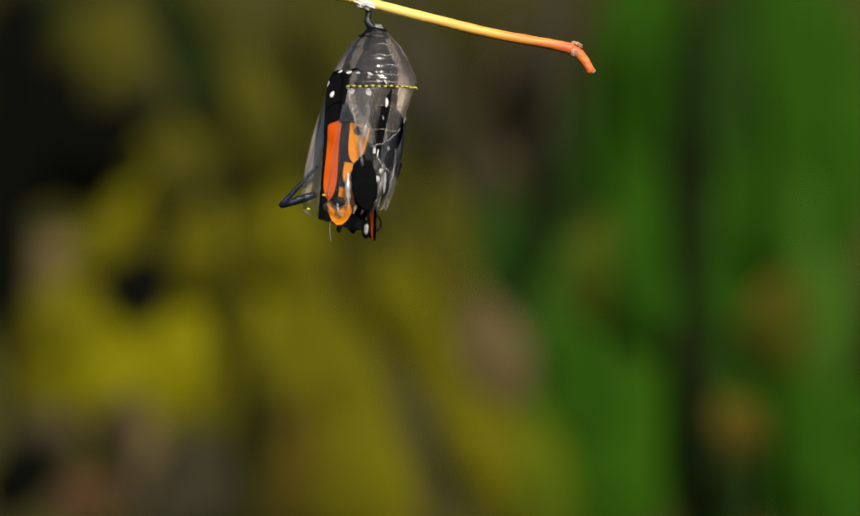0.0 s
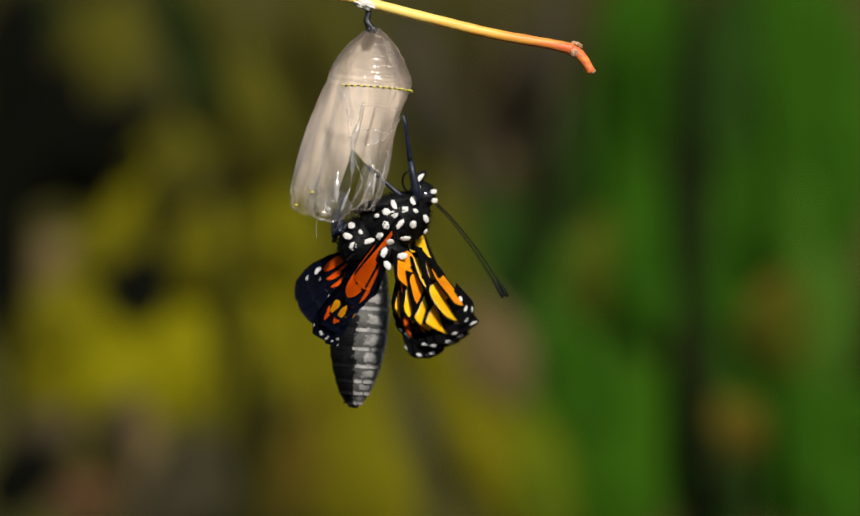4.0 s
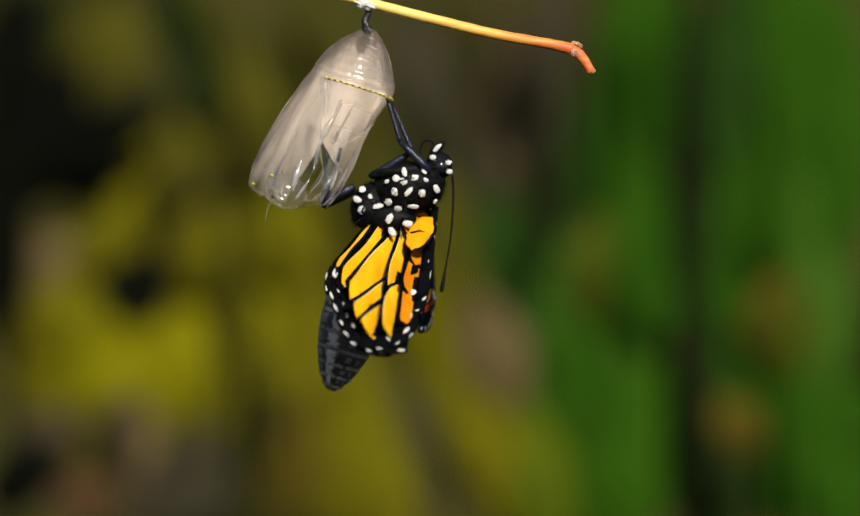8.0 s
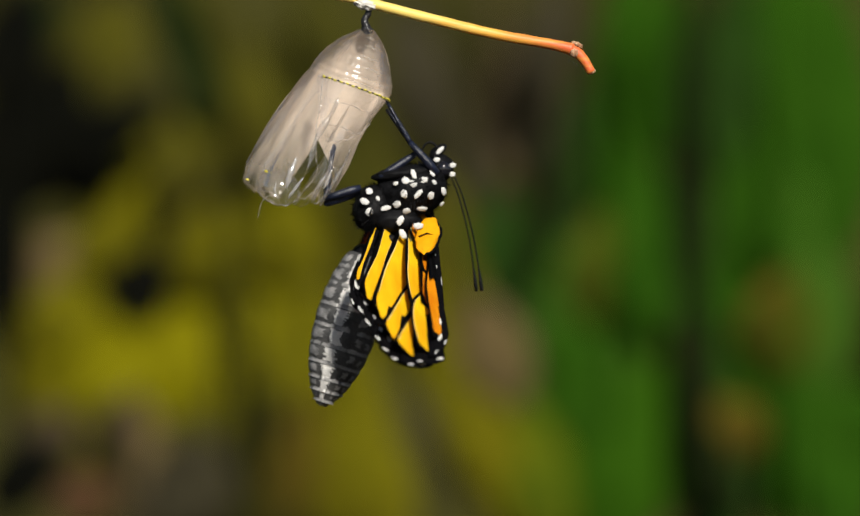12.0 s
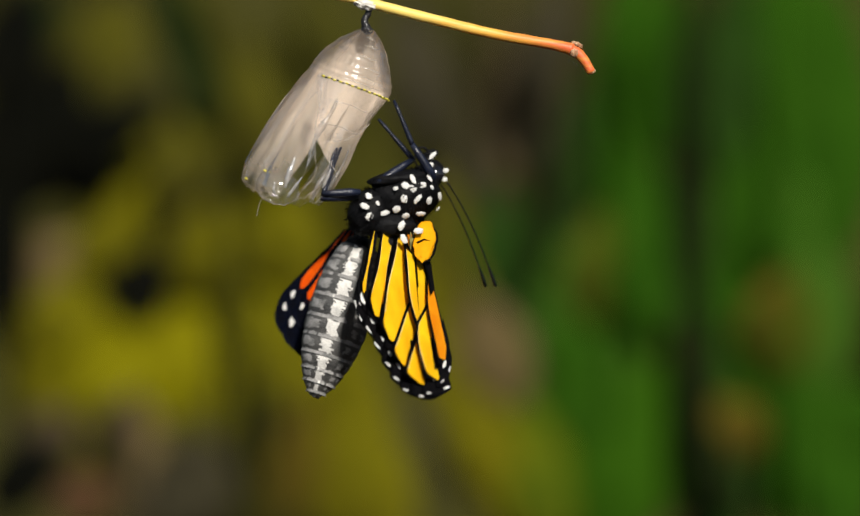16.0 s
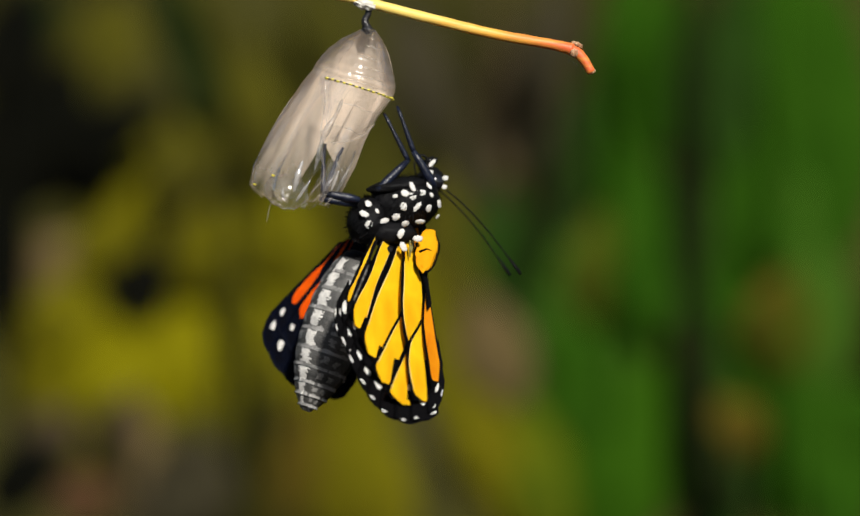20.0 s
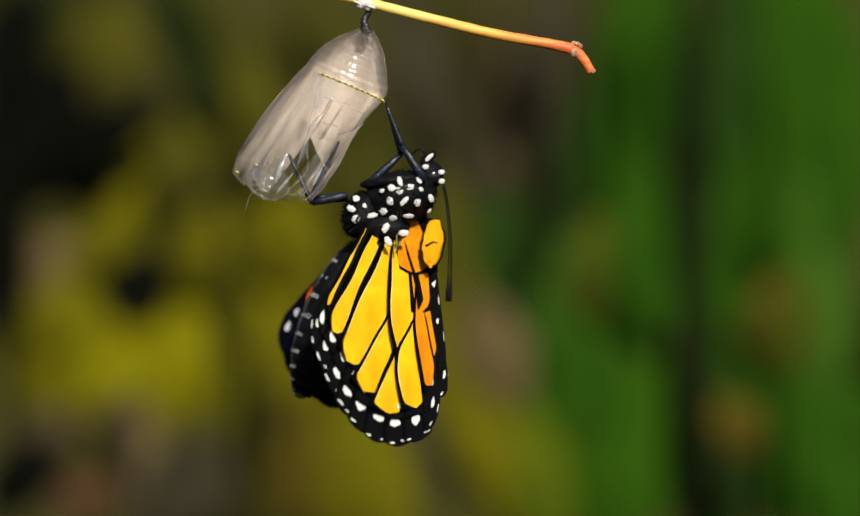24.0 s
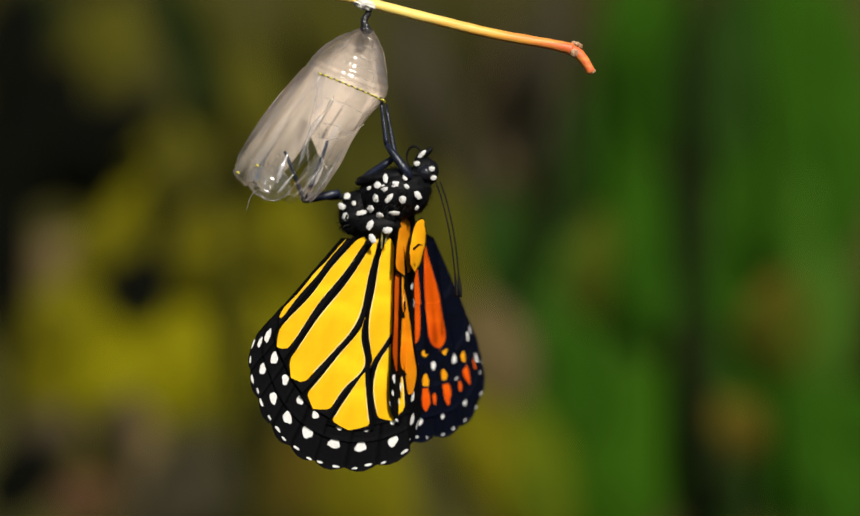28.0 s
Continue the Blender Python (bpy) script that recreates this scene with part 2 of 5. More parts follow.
def blob(name, size, mat, rough=0.0, seg=24, rings=16, squash=0.0):
    """A rounded body with uneven surface; size are half-axes in mm."""
    v, f = [(0, 0, size[2] * MM)], []
    for i in range(1, rings):
        th = math.pi * i / rings
        for k in range(seg):
            w = 2 * math.pi * k / seg
            d = Vector((math.sin(th) * math.cos(w), math.sin(th) * math.sin(w), math.cos(th)))
            r = 1 + rough * noise.noise(d * 3.1 + Vector(size)) + squash * d.z * abs(d.x)
            v.append((d.x * size[0] * r * MM, d.y * size[1] * r * MM, d.z * size[2] * r * MM))
    v.append((0, 0, -size[2] * MM))
    for k in range(seg):
        f.append((0, 1 + k, 1 + (k + 1) % seg))
        last = 1 + (rings - 2) * seg
        f.append((len(v) - 1, last + (k + 1) % seg, last + k))
    for i in range(rings - 2):
        for k in range(seg):
            a, b = 1 + i * seg + k, 1 + i * seg + (k + 1) % seg
            f.append((a, a + seg, b + seg, b))
    return mesh_of(name, v, f, [mat])


def curve_points(pts, n=8):
    """Smooth line through a few points."""
    pts = [Vector(p) for p in pts]
    ext = [pts[0] * 2 - pts[1]] + pts + [pts[-1] * 2 - pts[-2]]
    out = []
    for i in range(1, len(ext) - 2):
        a, b, c, d = ext[i - 1:i + 3]
        for k in range(n):
            t = k / n
            out.append(0.5 * (2 * b + (c - a) * t + (2 * a - 5 * b + 4 * c - d) * t * t + (3 * b - a - 3 * c + d) * t ** 3))
    out.append(pts[-1])
    return out


def lerp(table, t):
    """Value at t from rows of (t, value...)."""
    if t <= table[0][0]:
        return table[0][1:]
    for p, q in zip(table, table[1:]):
        if t <= q[0]:
            k = (t - p[0]) / (q[0] - p[0])
            return tuple(a + (b - a) * k for a, b in zip(p[1:], q[1:]))
    return table[-1][1:]


# ---- ground and the dark growth behind ----
def ground():
    n, v, f = 60, [], []
    for i in range(n + 1):
        for j in range(n + 1):
            x, y = ((i / n * 2 - 1) ** 3) * 400, ((j / n * 2 - 1) ** 3) * 400
            v.append((x, y, 0.02 * noise.noise(Vector((x * 2, y * 2, 0))) if abs(x) + abs(y) < 30 else 0))
    for i in range(n):
        for j in range(n):
            a = i * (n + 1) + j
            f.append((a, a + n + 1, a + n + 2, a + 1))
    tagged(new("ground", mesh_of("ground", v, f, [M_SOIL])), "dark bare garden soil under the plants", "ground", kind="structure")


def hedge():
    """A mass of shrubs added to close the view; shade is in its colour."""
    n, k, v, f = 70, 40, [], []
    for i in range(n + 1):
        for j in range(k + 1):
            x, z = (i / n - 0.5) * 4.0, j / k * 2.2
            y = 1.9 + 0.22 * noise.noise(Vector((x * 4, z * 4, 1))) + 0.12 * noise.noise(Vector((x * 13, z * 13, 4))) + max(0, z - 1.9) * 0.6
            v.append((x, y, z - 0.03))
    for i in range(n):
        for j in range(k):
            a = i * (k + 1) + j
            f.append((a, a + k + 1, a + k + 2, a + 1))
    tagged(new("backdrop", mesh_of("backdrop", v, f, [M_HEDGE])), "added mass of shrubs with the shade in its colour", "hedge", kind="structure")


ground()
hedge()


# ---- plants out of focus ----
def leaf_mesh(name, length, width, mat, fold=0.12, bend=0.15):
    """Pointed leaf along +z with a midrib fold and a curl, two-sided."""
    n, k, v, f = 14, 8, [], []
    for side in (0, 1):
        for i in range(n + 1):
            s = i / n
            w = width * (math.sin(math.pi * s ** 0.85) ** 0.75 + 0.015)
            for j in range(k + 1):
                u = j / k * 2 - 1
                y = fold * width * abs(u) + bend * length * (s - 0.5) ** 2 * 2 + 0.03 * length * noise.noise(Vector((s * 4, u * 2, length)))
                v.append((u * w / 2 * MM, (y + side * 0.4) * MM, (s - 0.5) * length * MM))
    m = (n + 1) * (k + 1)
    for side in (0, 1):
        for i in range(n):
            for j in range(k):
                a = side * m + i * (k + 1) + j
                q = (a, a + 1, a + k + 2, a + k + 1)
                f.append(q if side == 0 else q[::-1])
    return mesh_of(name, v, f, [mat])


def plant(label, stem_mat, stem, leaves, d):
    """A leafy plant: stem foot and top (x, z), and leaves of x, z, length, width, lean, material."""
    (x0, z0), (x1, z1) = stem
    foot, top = behind(x0, z0, d), behind(x1, z1, d)
    foot.z = 0.0
    root = tagged(new("leafy_plant"), label, "plant", "plants behind the twig")
    root.matrix_basis = Matrix.Translation(foot)
    way = (top - foot) / MM
    line = [way * s + Vector((6 * math.sin(s * 5), 0, 0)) for s in (0, 0.15, 0.3, 0.45, 0.6, 0.75, 0.9, 1.0)]
    part("stem", tube("stem", line, [5 - 3 * i / 7 for i in range(8)], stem_mat), root)
    k = 1 + d / FAR
    for i, (x, z, length, width, lean, mat) in enumerate(leaves):
        off = 12 - 24 * i / len(leaves)
        p = behind(x, z, d + off) - foot
        part("leaf", leaf_mesh("leaf", length * k, width * k, mat, 0.1 + 0.02 * (i % 4), 0.12 * (i % 3)), root,
             m=Matrix.Translation(p) @ pose(0, 0, 0, (i * 53 % 7 - 3) * 4, lean, (i * 29 % 5 - 2) * 6))


def plants():
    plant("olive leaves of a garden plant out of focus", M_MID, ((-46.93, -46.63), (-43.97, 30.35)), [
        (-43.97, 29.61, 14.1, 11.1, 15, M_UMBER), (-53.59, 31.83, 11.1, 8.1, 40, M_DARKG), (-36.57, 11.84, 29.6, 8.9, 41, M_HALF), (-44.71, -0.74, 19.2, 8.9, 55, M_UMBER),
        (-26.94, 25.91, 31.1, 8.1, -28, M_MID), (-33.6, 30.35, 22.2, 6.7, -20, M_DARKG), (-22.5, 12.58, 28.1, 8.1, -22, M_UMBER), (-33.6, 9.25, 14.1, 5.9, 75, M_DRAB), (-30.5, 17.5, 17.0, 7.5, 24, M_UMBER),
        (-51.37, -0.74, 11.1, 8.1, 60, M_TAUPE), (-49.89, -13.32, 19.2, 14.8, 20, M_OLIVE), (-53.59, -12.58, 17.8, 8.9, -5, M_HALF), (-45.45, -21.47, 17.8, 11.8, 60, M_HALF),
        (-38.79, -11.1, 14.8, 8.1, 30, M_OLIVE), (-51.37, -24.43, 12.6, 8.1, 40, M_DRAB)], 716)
    plant("broad bright yellow olive leaves out of focus", M_MID, ((-28.42, -46.63), (-26.2, 3.7)), [
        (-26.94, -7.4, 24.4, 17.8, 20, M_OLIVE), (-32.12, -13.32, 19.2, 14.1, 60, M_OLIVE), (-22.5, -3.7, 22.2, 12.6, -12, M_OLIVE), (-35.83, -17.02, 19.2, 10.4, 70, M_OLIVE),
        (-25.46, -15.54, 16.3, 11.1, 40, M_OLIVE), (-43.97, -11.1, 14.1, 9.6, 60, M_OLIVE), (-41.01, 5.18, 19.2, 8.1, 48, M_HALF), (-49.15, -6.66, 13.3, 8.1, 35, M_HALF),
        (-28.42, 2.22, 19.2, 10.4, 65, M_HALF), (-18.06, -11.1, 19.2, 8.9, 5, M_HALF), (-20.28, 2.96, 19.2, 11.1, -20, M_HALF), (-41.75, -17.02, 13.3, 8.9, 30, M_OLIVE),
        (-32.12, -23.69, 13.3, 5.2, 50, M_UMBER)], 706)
    # near-black leaves put the shade of the gaps into leaf colour
    plant("mostly near-black leaves painting the shaded gaps between plants", M_DARK, ((-56.55, -46.63), (-55.07, 25.91)), [
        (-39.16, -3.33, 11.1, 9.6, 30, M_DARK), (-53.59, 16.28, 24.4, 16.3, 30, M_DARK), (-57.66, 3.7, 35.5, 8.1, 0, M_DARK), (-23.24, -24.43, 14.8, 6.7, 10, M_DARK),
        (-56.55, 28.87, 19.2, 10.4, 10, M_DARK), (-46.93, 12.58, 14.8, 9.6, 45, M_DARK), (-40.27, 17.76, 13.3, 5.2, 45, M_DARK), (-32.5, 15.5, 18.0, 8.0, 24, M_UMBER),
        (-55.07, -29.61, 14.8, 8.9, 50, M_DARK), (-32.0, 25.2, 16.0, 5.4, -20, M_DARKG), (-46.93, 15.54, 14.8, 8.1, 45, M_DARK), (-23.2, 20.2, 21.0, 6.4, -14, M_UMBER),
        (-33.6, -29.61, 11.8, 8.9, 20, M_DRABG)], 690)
    plant("withered brown leaves low among the stalks out of focus", M_DRAB, ((-38.79, -46.63), (-38.05, -24.43)), [
        (-39.53, -28.13, 17.8, 6.7, 5, M_TAUPE), (-30.64, -30.35, 16.3, 8.9, -10, M_DRABG), (-46.93, -32.57, 9.6, 6.7, 60, M_RUSTY), (-18.06, -27.39, 19.2, 6.7, 12, M_RUST2),
        (-34.34, -34.05, 13.3, 5.9, 80, M_DRABG), (-42.49, -22.95, 11.8, 5.9, 30, M_DRAB)], 684)
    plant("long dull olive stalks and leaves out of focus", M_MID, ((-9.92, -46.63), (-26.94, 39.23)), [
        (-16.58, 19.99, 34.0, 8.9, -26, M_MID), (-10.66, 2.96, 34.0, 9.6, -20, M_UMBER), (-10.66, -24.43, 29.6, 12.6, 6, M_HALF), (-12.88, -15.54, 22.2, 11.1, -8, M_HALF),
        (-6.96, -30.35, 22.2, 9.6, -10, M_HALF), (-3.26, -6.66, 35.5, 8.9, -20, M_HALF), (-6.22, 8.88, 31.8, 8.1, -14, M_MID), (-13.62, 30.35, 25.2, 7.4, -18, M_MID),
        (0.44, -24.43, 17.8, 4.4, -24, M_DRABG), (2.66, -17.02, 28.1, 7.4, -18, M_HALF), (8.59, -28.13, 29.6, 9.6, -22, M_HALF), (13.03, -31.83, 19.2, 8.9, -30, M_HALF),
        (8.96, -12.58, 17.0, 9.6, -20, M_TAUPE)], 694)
    plant("withered brown stalks among the leaves out of focus", M_DRAB, ((6.37, -46.63), (10.81, 37.75)), [
        (10.07, 19.99, 22.2, 8.9, 10, M_TAUPE2), (5.63, 10.36, 22.2, 5.9, 16, M_DRABG), (-1.04, 25.17, 22.2, 8.9, -14, M_DRABG), (13.03, 26.65, 14.8, 5.2, 12, M_TAUPE2),
        (3.4, 0.0, 26.6, 8.9, -14, M_UMBER), (15.25, 16.28, 22.2, 5.9, 10, M_DRABG), (4.89, -5.18, 19.2, 6.7, -20, M_UMBER)], 702)
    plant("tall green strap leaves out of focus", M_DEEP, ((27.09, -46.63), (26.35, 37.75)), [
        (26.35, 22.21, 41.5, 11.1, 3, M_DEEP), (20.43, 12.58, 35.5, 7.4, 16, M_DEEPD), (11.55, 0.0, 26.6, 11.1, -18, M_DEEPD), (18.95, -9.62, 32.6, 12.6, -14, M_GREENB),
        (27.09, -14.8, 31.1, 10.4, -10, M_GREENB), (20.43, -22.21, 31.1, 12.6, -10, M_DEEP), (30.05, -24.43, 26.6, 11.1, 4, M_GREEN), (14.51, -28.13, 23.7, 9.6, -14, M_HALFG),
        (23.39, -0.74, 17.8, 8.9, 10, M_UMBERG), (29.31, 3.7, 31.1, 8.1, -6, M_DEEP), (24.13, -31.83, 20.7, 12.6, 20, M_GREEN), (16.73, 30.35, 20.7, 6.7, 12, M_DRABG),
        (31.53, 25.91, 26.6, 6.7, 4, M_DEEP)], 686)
    # the dark bands of shade are painted as dark green leaves
    plant("dark green stalks with the shade put into their colour", M_DARK, ((35.97, -46.63), (35.38, 33.31)), [
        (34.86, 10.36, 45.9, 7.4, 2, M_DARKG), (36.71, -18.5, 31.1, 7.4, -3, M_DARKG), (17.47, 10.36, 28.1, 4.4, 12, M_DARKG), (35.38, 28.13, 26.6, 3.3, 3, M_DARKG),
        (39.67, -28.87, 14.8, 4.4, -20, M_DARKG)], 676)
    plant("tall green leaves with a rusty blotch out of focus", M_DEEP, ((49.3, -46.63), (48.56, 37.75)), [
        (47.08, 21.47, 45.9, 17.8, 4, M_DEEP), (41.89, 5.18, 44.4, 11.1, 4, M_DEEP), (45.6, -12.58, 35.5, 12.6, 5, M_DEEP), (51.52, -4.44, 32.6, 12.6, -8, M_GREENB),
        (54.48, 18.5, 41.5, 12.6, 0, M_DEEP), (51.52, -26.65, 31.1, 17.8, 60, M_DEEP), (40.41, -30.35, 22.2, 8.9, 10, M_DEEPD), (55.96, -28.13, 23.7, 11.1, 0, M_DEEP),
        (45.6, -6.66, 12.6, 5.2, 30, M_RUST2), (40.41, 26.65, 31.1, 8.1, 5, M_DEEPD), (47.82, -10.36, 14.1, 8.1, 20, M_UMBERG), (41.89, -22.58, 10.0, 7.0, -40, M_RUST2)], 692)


plants()


# ---- twig ----
def twig():
    root = tagged(new("twig"), "bare straw yellow twig reddening to its broken tip", "twig")
    root.matrix_basis = Matrix.Translation(at(-8.3, 34.37))
    ox, oz = -8.3, 34.37
    def q(x, z):
        return (x - ox, 0, z - oz)
    line = curve_points([q(-53.63, 65.93), q(-38.81, 51.11), q(-26.96, 41.48), q(-16.59, 36.44), q(-10.67, 35.11), q(-6.22, 33.89), q(1.19, 32), q(8.59, 30.22), q(16, 28.89), q(19.26, 28.15)], 8)
    rad = [0.96 - 0.26 * min(1, i / 30) + 0.12 * max(0, i - 64) / 8 + 0.015 * math.sin(i * 1.7) for i in range(len(line))]
    part("shoot", tube("shoot", line, rad, M_TWIG, 16), root)
    hook = curve_points([q(18.96, 28.15), q(20, 27.56), q(20.89, 26.52), q(21.78, 25.04)], 6)
    part("tip", tube("tip", hook, [0.81 - 0.22 * i / 18 for i in range(len(hook))], M_TWIG, 14), root, "orange red hooked twig end")
    part("bud_scar", blob("bud_scar", (0.59, 0.59, 0.59), M_KNOT, 0.25), root, "pale leaf scar", Matrix.Translation(Vector(q(19.41, 27.63)) * MM + Vector((0, -0.52 * MM, 0))))
    part("cut_end", blob("cut_end", (0.52, 0.52, 0.3), M_KNOT, 0.2), root, "pale broken end", Matrix.Translation(Vector(q(21.85, 25.11)) * MM) @ pose(0, 0, 0, 0, 150, 0))
    part("bud_tip", blob("bud_tip", (0.74, 0.59, 0.37), M_KNOT, 0.4), root, "dry bud scale", Matrix.Translation(Vector(q(19.85, 28.74)) * MM) @ pose(0, 0, 0, 0, 25, 0))
    for i, (x, z) in enumerate(((18.67, 26.96), (19.7, 26.22), (19.26, 26.52), (20.44, 26.07))):
        a = Vector(q(x, z))
        part("hair", tube("hair", [a, a + Vector((0.2, -0.2, -0.3)), a + Vector((0.1 * i - 0.2, -0.3, -0.7))], [0.05, 0.04, 0.02], M_STALK, 5), root)
    stem = [q(-53.63, 65.93), q(-62.52, 59.26), q(-80.3, -2.22), q(-86.22, -150.37), q(-87.7, -620.74)]
    line = curve_points(stem, 6)
    line[-1].z = -(HIGH / MM + oz)
    part("main_stem", tube("main_stem", line, [1.04 + 0.08 * i for i in range(len(line))], M_BARK, 12), root, "brown woody main stem")
    pad = tagged(new("silk_pad", blob("silk_pad", (1.48, 0.96, 0.67), M_SILK, 0.5, 30, 18)), "white silk button spun under the twig", "silk pad")
    pad.matrix_basis = Matrix.Translation(at(-8.67, 34.15, -0.37)) @ pose(0, 0, 0, 0, 12, 0)


twig()


# ---- the empty case ----
# rows of height, middle and half width below the pivot, in mm
CASE = [(1.04, -2.07, 0.74), (1.09, -2.96, 1.79), (0.93, -4.3, 3.12), (0.8, -6.52, 4.6), (0.9, -8.37, 5.5), (0.85, -9.63, 5.78), (0.55, -10.59, 5.86),
        (-0.35, -13.19, 5.76), (-1.2, -16.89, 5.9), (-1.8, -20.59, 6.15), (-2.5, -24.3, 6.2), (-2.9, -26.89, 5.6), (-2.7, -28.3, 3.9)]


def case_point(h, w, out=1.0):
    """Place on the case: h rows down (0 to 12), w degrees round it, 0 towards the viewer, 90 to the right."""
    i = min(int(h), len(CASE) - 2)
    k = h - i
    x, z, r = (a + (b - a) * k for a, b in zip(CASE[i], CASE[i + 1]))
    a = radians(w)
    lobe = 1 + 0.05 * math.sin(3 * a) * min(1, max(0, (h - 6) / 4))
    return Vector((x + math.sin(a) * r * lobe * out, -math.cos(a) * r * 0.82 * lobe * out, z))


def case_sheet(name, h0, h1, w0, w1, parent, mat, rows=30, cols=40, edge=0.0, label="", foot=None):
    """Patch of the case from row h0 to h1 between two edges w0(h), w1(h); foot(u) gives a slanting lower edge."""
    v, f = [], []
    for i in range(rows + 1):
        for j in range(cols + 1):
            s, u = i / rows, j / cols
            end = h1 - edge * (0.5 + 0.5 * math.sin(u * 17) * math.cos(u * 7 + 1)) if h1 > 11 else foot(u) if foot else h1
            h = h0 + (end - h0) * s
            w = (w0(h) + (w1(h) - w0(h)) * u + 180) % 360 - 180
            ring = 0.022 * abs(math.sin(math.pi * h * 1.6)) if 0.6 < h < 5.2 else 0.0
            low = min(1, max(0, (h - 5.9) / 2))
            groove = 0.11 * math.exp(-((w - 31) / 8) ** 2) + 0.05 * math.exp(-((w + 34) / 7) ** 2) + 0.05 * math.exp(-((w - 48) / 7) ** 2)
            ring += low * (0.02 * math.sin(w * 0.13 + h * 0.9) + 0.012 * math.sin(w * 0.29 - h * 0.5) - groove)
            p = case_point(h, w, 1 + ring + 0.03 * noise.noise(Vector((h * 0.5, w * 0.05, 2))) + 0.016 * noise.noise(Vector((h * 1.1, w * 0.16, 5))))
            v.append(p * MM)
    for i in range(rows):
        for j in range(cols):
            a = i * (cols + 1) + j
            f.append((a, a + 1, a + cols + 2, a + cols + 1))
    return part(name, mesh_of(name, v, f, [mat]), parent, label)


def chrysalis():
    root = tagged(new("chrysalis_case"), "split translucent chrysalis skin hanging from the twig", "chrysalis")
    root.matrix_basis = Matrix.Translation(at(-8.44, 33.19))
    stalk = [(0.07, 0.44), (0.15, -0.3), (0, -1.04), (0.22, -1.63), (0.89, -2.37)]
    line = curve_points([(x, 0, z) for x, z in stalk], 4)
    part("hanging_stalk", tube("hanging_stalk", line, [0.34 + 0.12 * abs(math.sin(i * 1.3)) + 0.19 * (i / 16) ** 2 for i in range(len(line))], M_STALK, 12), root, "black knobbed stalk")
    part("hook_collar", blob("hook_collar", (0.81, 0.74, 0.52), M_STALK, 0.3), root, "black collar", Matrix.Translation(Vector((0.74, -2.3, 0)).xzy * MM))
    case_sheet("abdomen_case", 0, 7.2, lambda h: -84, lambda h: 84, root, M_HAZE, 60, 60, label="clear front of the upper case")
    case_sheet("abdomen_case", 0, 7.2, lambda h: 84, lambda h: 276, root, M_MILK, 40, 28, label="milky back of the upper case")
    # wing cases below, with a gap that widens downwards
    case_sheet("wing_case", 7.2, 11.9, lambda h: -84, lambda h: 30 - max(0, h - 8.2) * 8, root, M_FILM, 30, 40, 0.7)
    case_sheet("wing_case", 7.2, 11.1, lambda h: 33 + max(0, h - 8.2) * 4, lambda h: 88, root, M_FILM, 30, 20, 1.0)
    case_sheet("wing_case", 7.2, 11.9, lambda h: -184 + max(0, h - 8.2) * 3, lambda h: -84, root, M_MILK, 30, 24, 0.6, label="milky back of the wing case")
    case_sheet("wing_case", 7.2, 11.1, lambda h: 88, lambda h: 184 - min(36, max(0, h - 8.2) * 40), root, M_MILK, 60, 16, 0.6, label="milky back of the wing case")
    # tongue of abdomen skin that hangs over the gap
    side = lambda h: -42 + 18.5 * (h - 6) + 3 * (h - 6) ** 2
    hem = lambda u: 8.4 - 1.15 * u ** 1.5
    case_sheet("abdomen_tongue", 5.85, 8.4, side, lambda h: 87, root, M_FOLD, 30, 40, label="hazy tongue of abdomen skin", foot=hem)
    case_sheet("skin_fold", 5.9, 8.3, lambda h: side(h) + 1, lambda h: side(h) + 18 - 4 * math.sin(h * 2), root, M_CREASE, 24, 10, label="peach crease along the skin's edge")
    case_sheet("skin_fold", 1.0, 5.6, lambda h: -38 + 3 * math.sin(h * 2), lambda h: -24 + 3 * math.sin(h * 3), root, M_CREASE, 24, 10, label="peach crease in the skin")
    case_sheet("skin_fold", 1.6, 5.5, lambda h: 34 + 3 * math.sin(h * 2), lambda h: 52 + 4 * math.sin(h * 3), root, M_CREASE, 24, 10, label="peach crease in the skin")
    for h0, h1, wl, wr in ((5.4, 11.6, -40, -27), (8.4, 11.7, 26, 40)):
        case_sheet("skin_fold", h0, h1, lambda h, a=wl: a + 4 * math.sin(h), lambda h, b=wr: b + 5 * math.sin(h * 1.3), root, M_FOLD, 24, 8, label="milky crease in the skin")
    # short bright ring ridges
    for h, w0, w1 in ((1.3, -2, 34), (2.1, 4, 44), (2.8, -4, 40), (3.5, 6, 52), (4.3, 0, 44), (5.1, -20, 60), (6.9, -6, 74), (7.8, 0, 76)):
        pts = [case_point(h + 0.04 * math.sin(k), w0 + (w1 - w0) * k / 12, 1.022) for k in range(13)]
        part("ring_ridge", tube("ring_ridge", pts, [0.02 + 0.1 * math.sin(math.pi * k / 12) * (0.6 + 0.4 * math.sin(k * 2.3 + h)) for k in range(13)], M_RIB, 6), root)
    # seams
    for w0, w1, h0, h1 in ((-36, -12, 5.7, 7.2), (-12, 8, 7.2, 8.6), (8, 28, 8.6, 9.6), (28, 22, 9.6, 11.4), (40, 46, 9.0, 10.8)):
        pts = [case_point(h0 + (h1 - h0) * k / 14, w0 + (w1 - w0) * k / 14 + 0.5 * math.sin(k * 0.7), 1.012) for k in range(15)]
        part("seam", tube("seam", pts, [0.03 + 0.1 * abs(math.sin(k * 0.45 + w0)) for k in range(15)], M_RIB, 6), root)
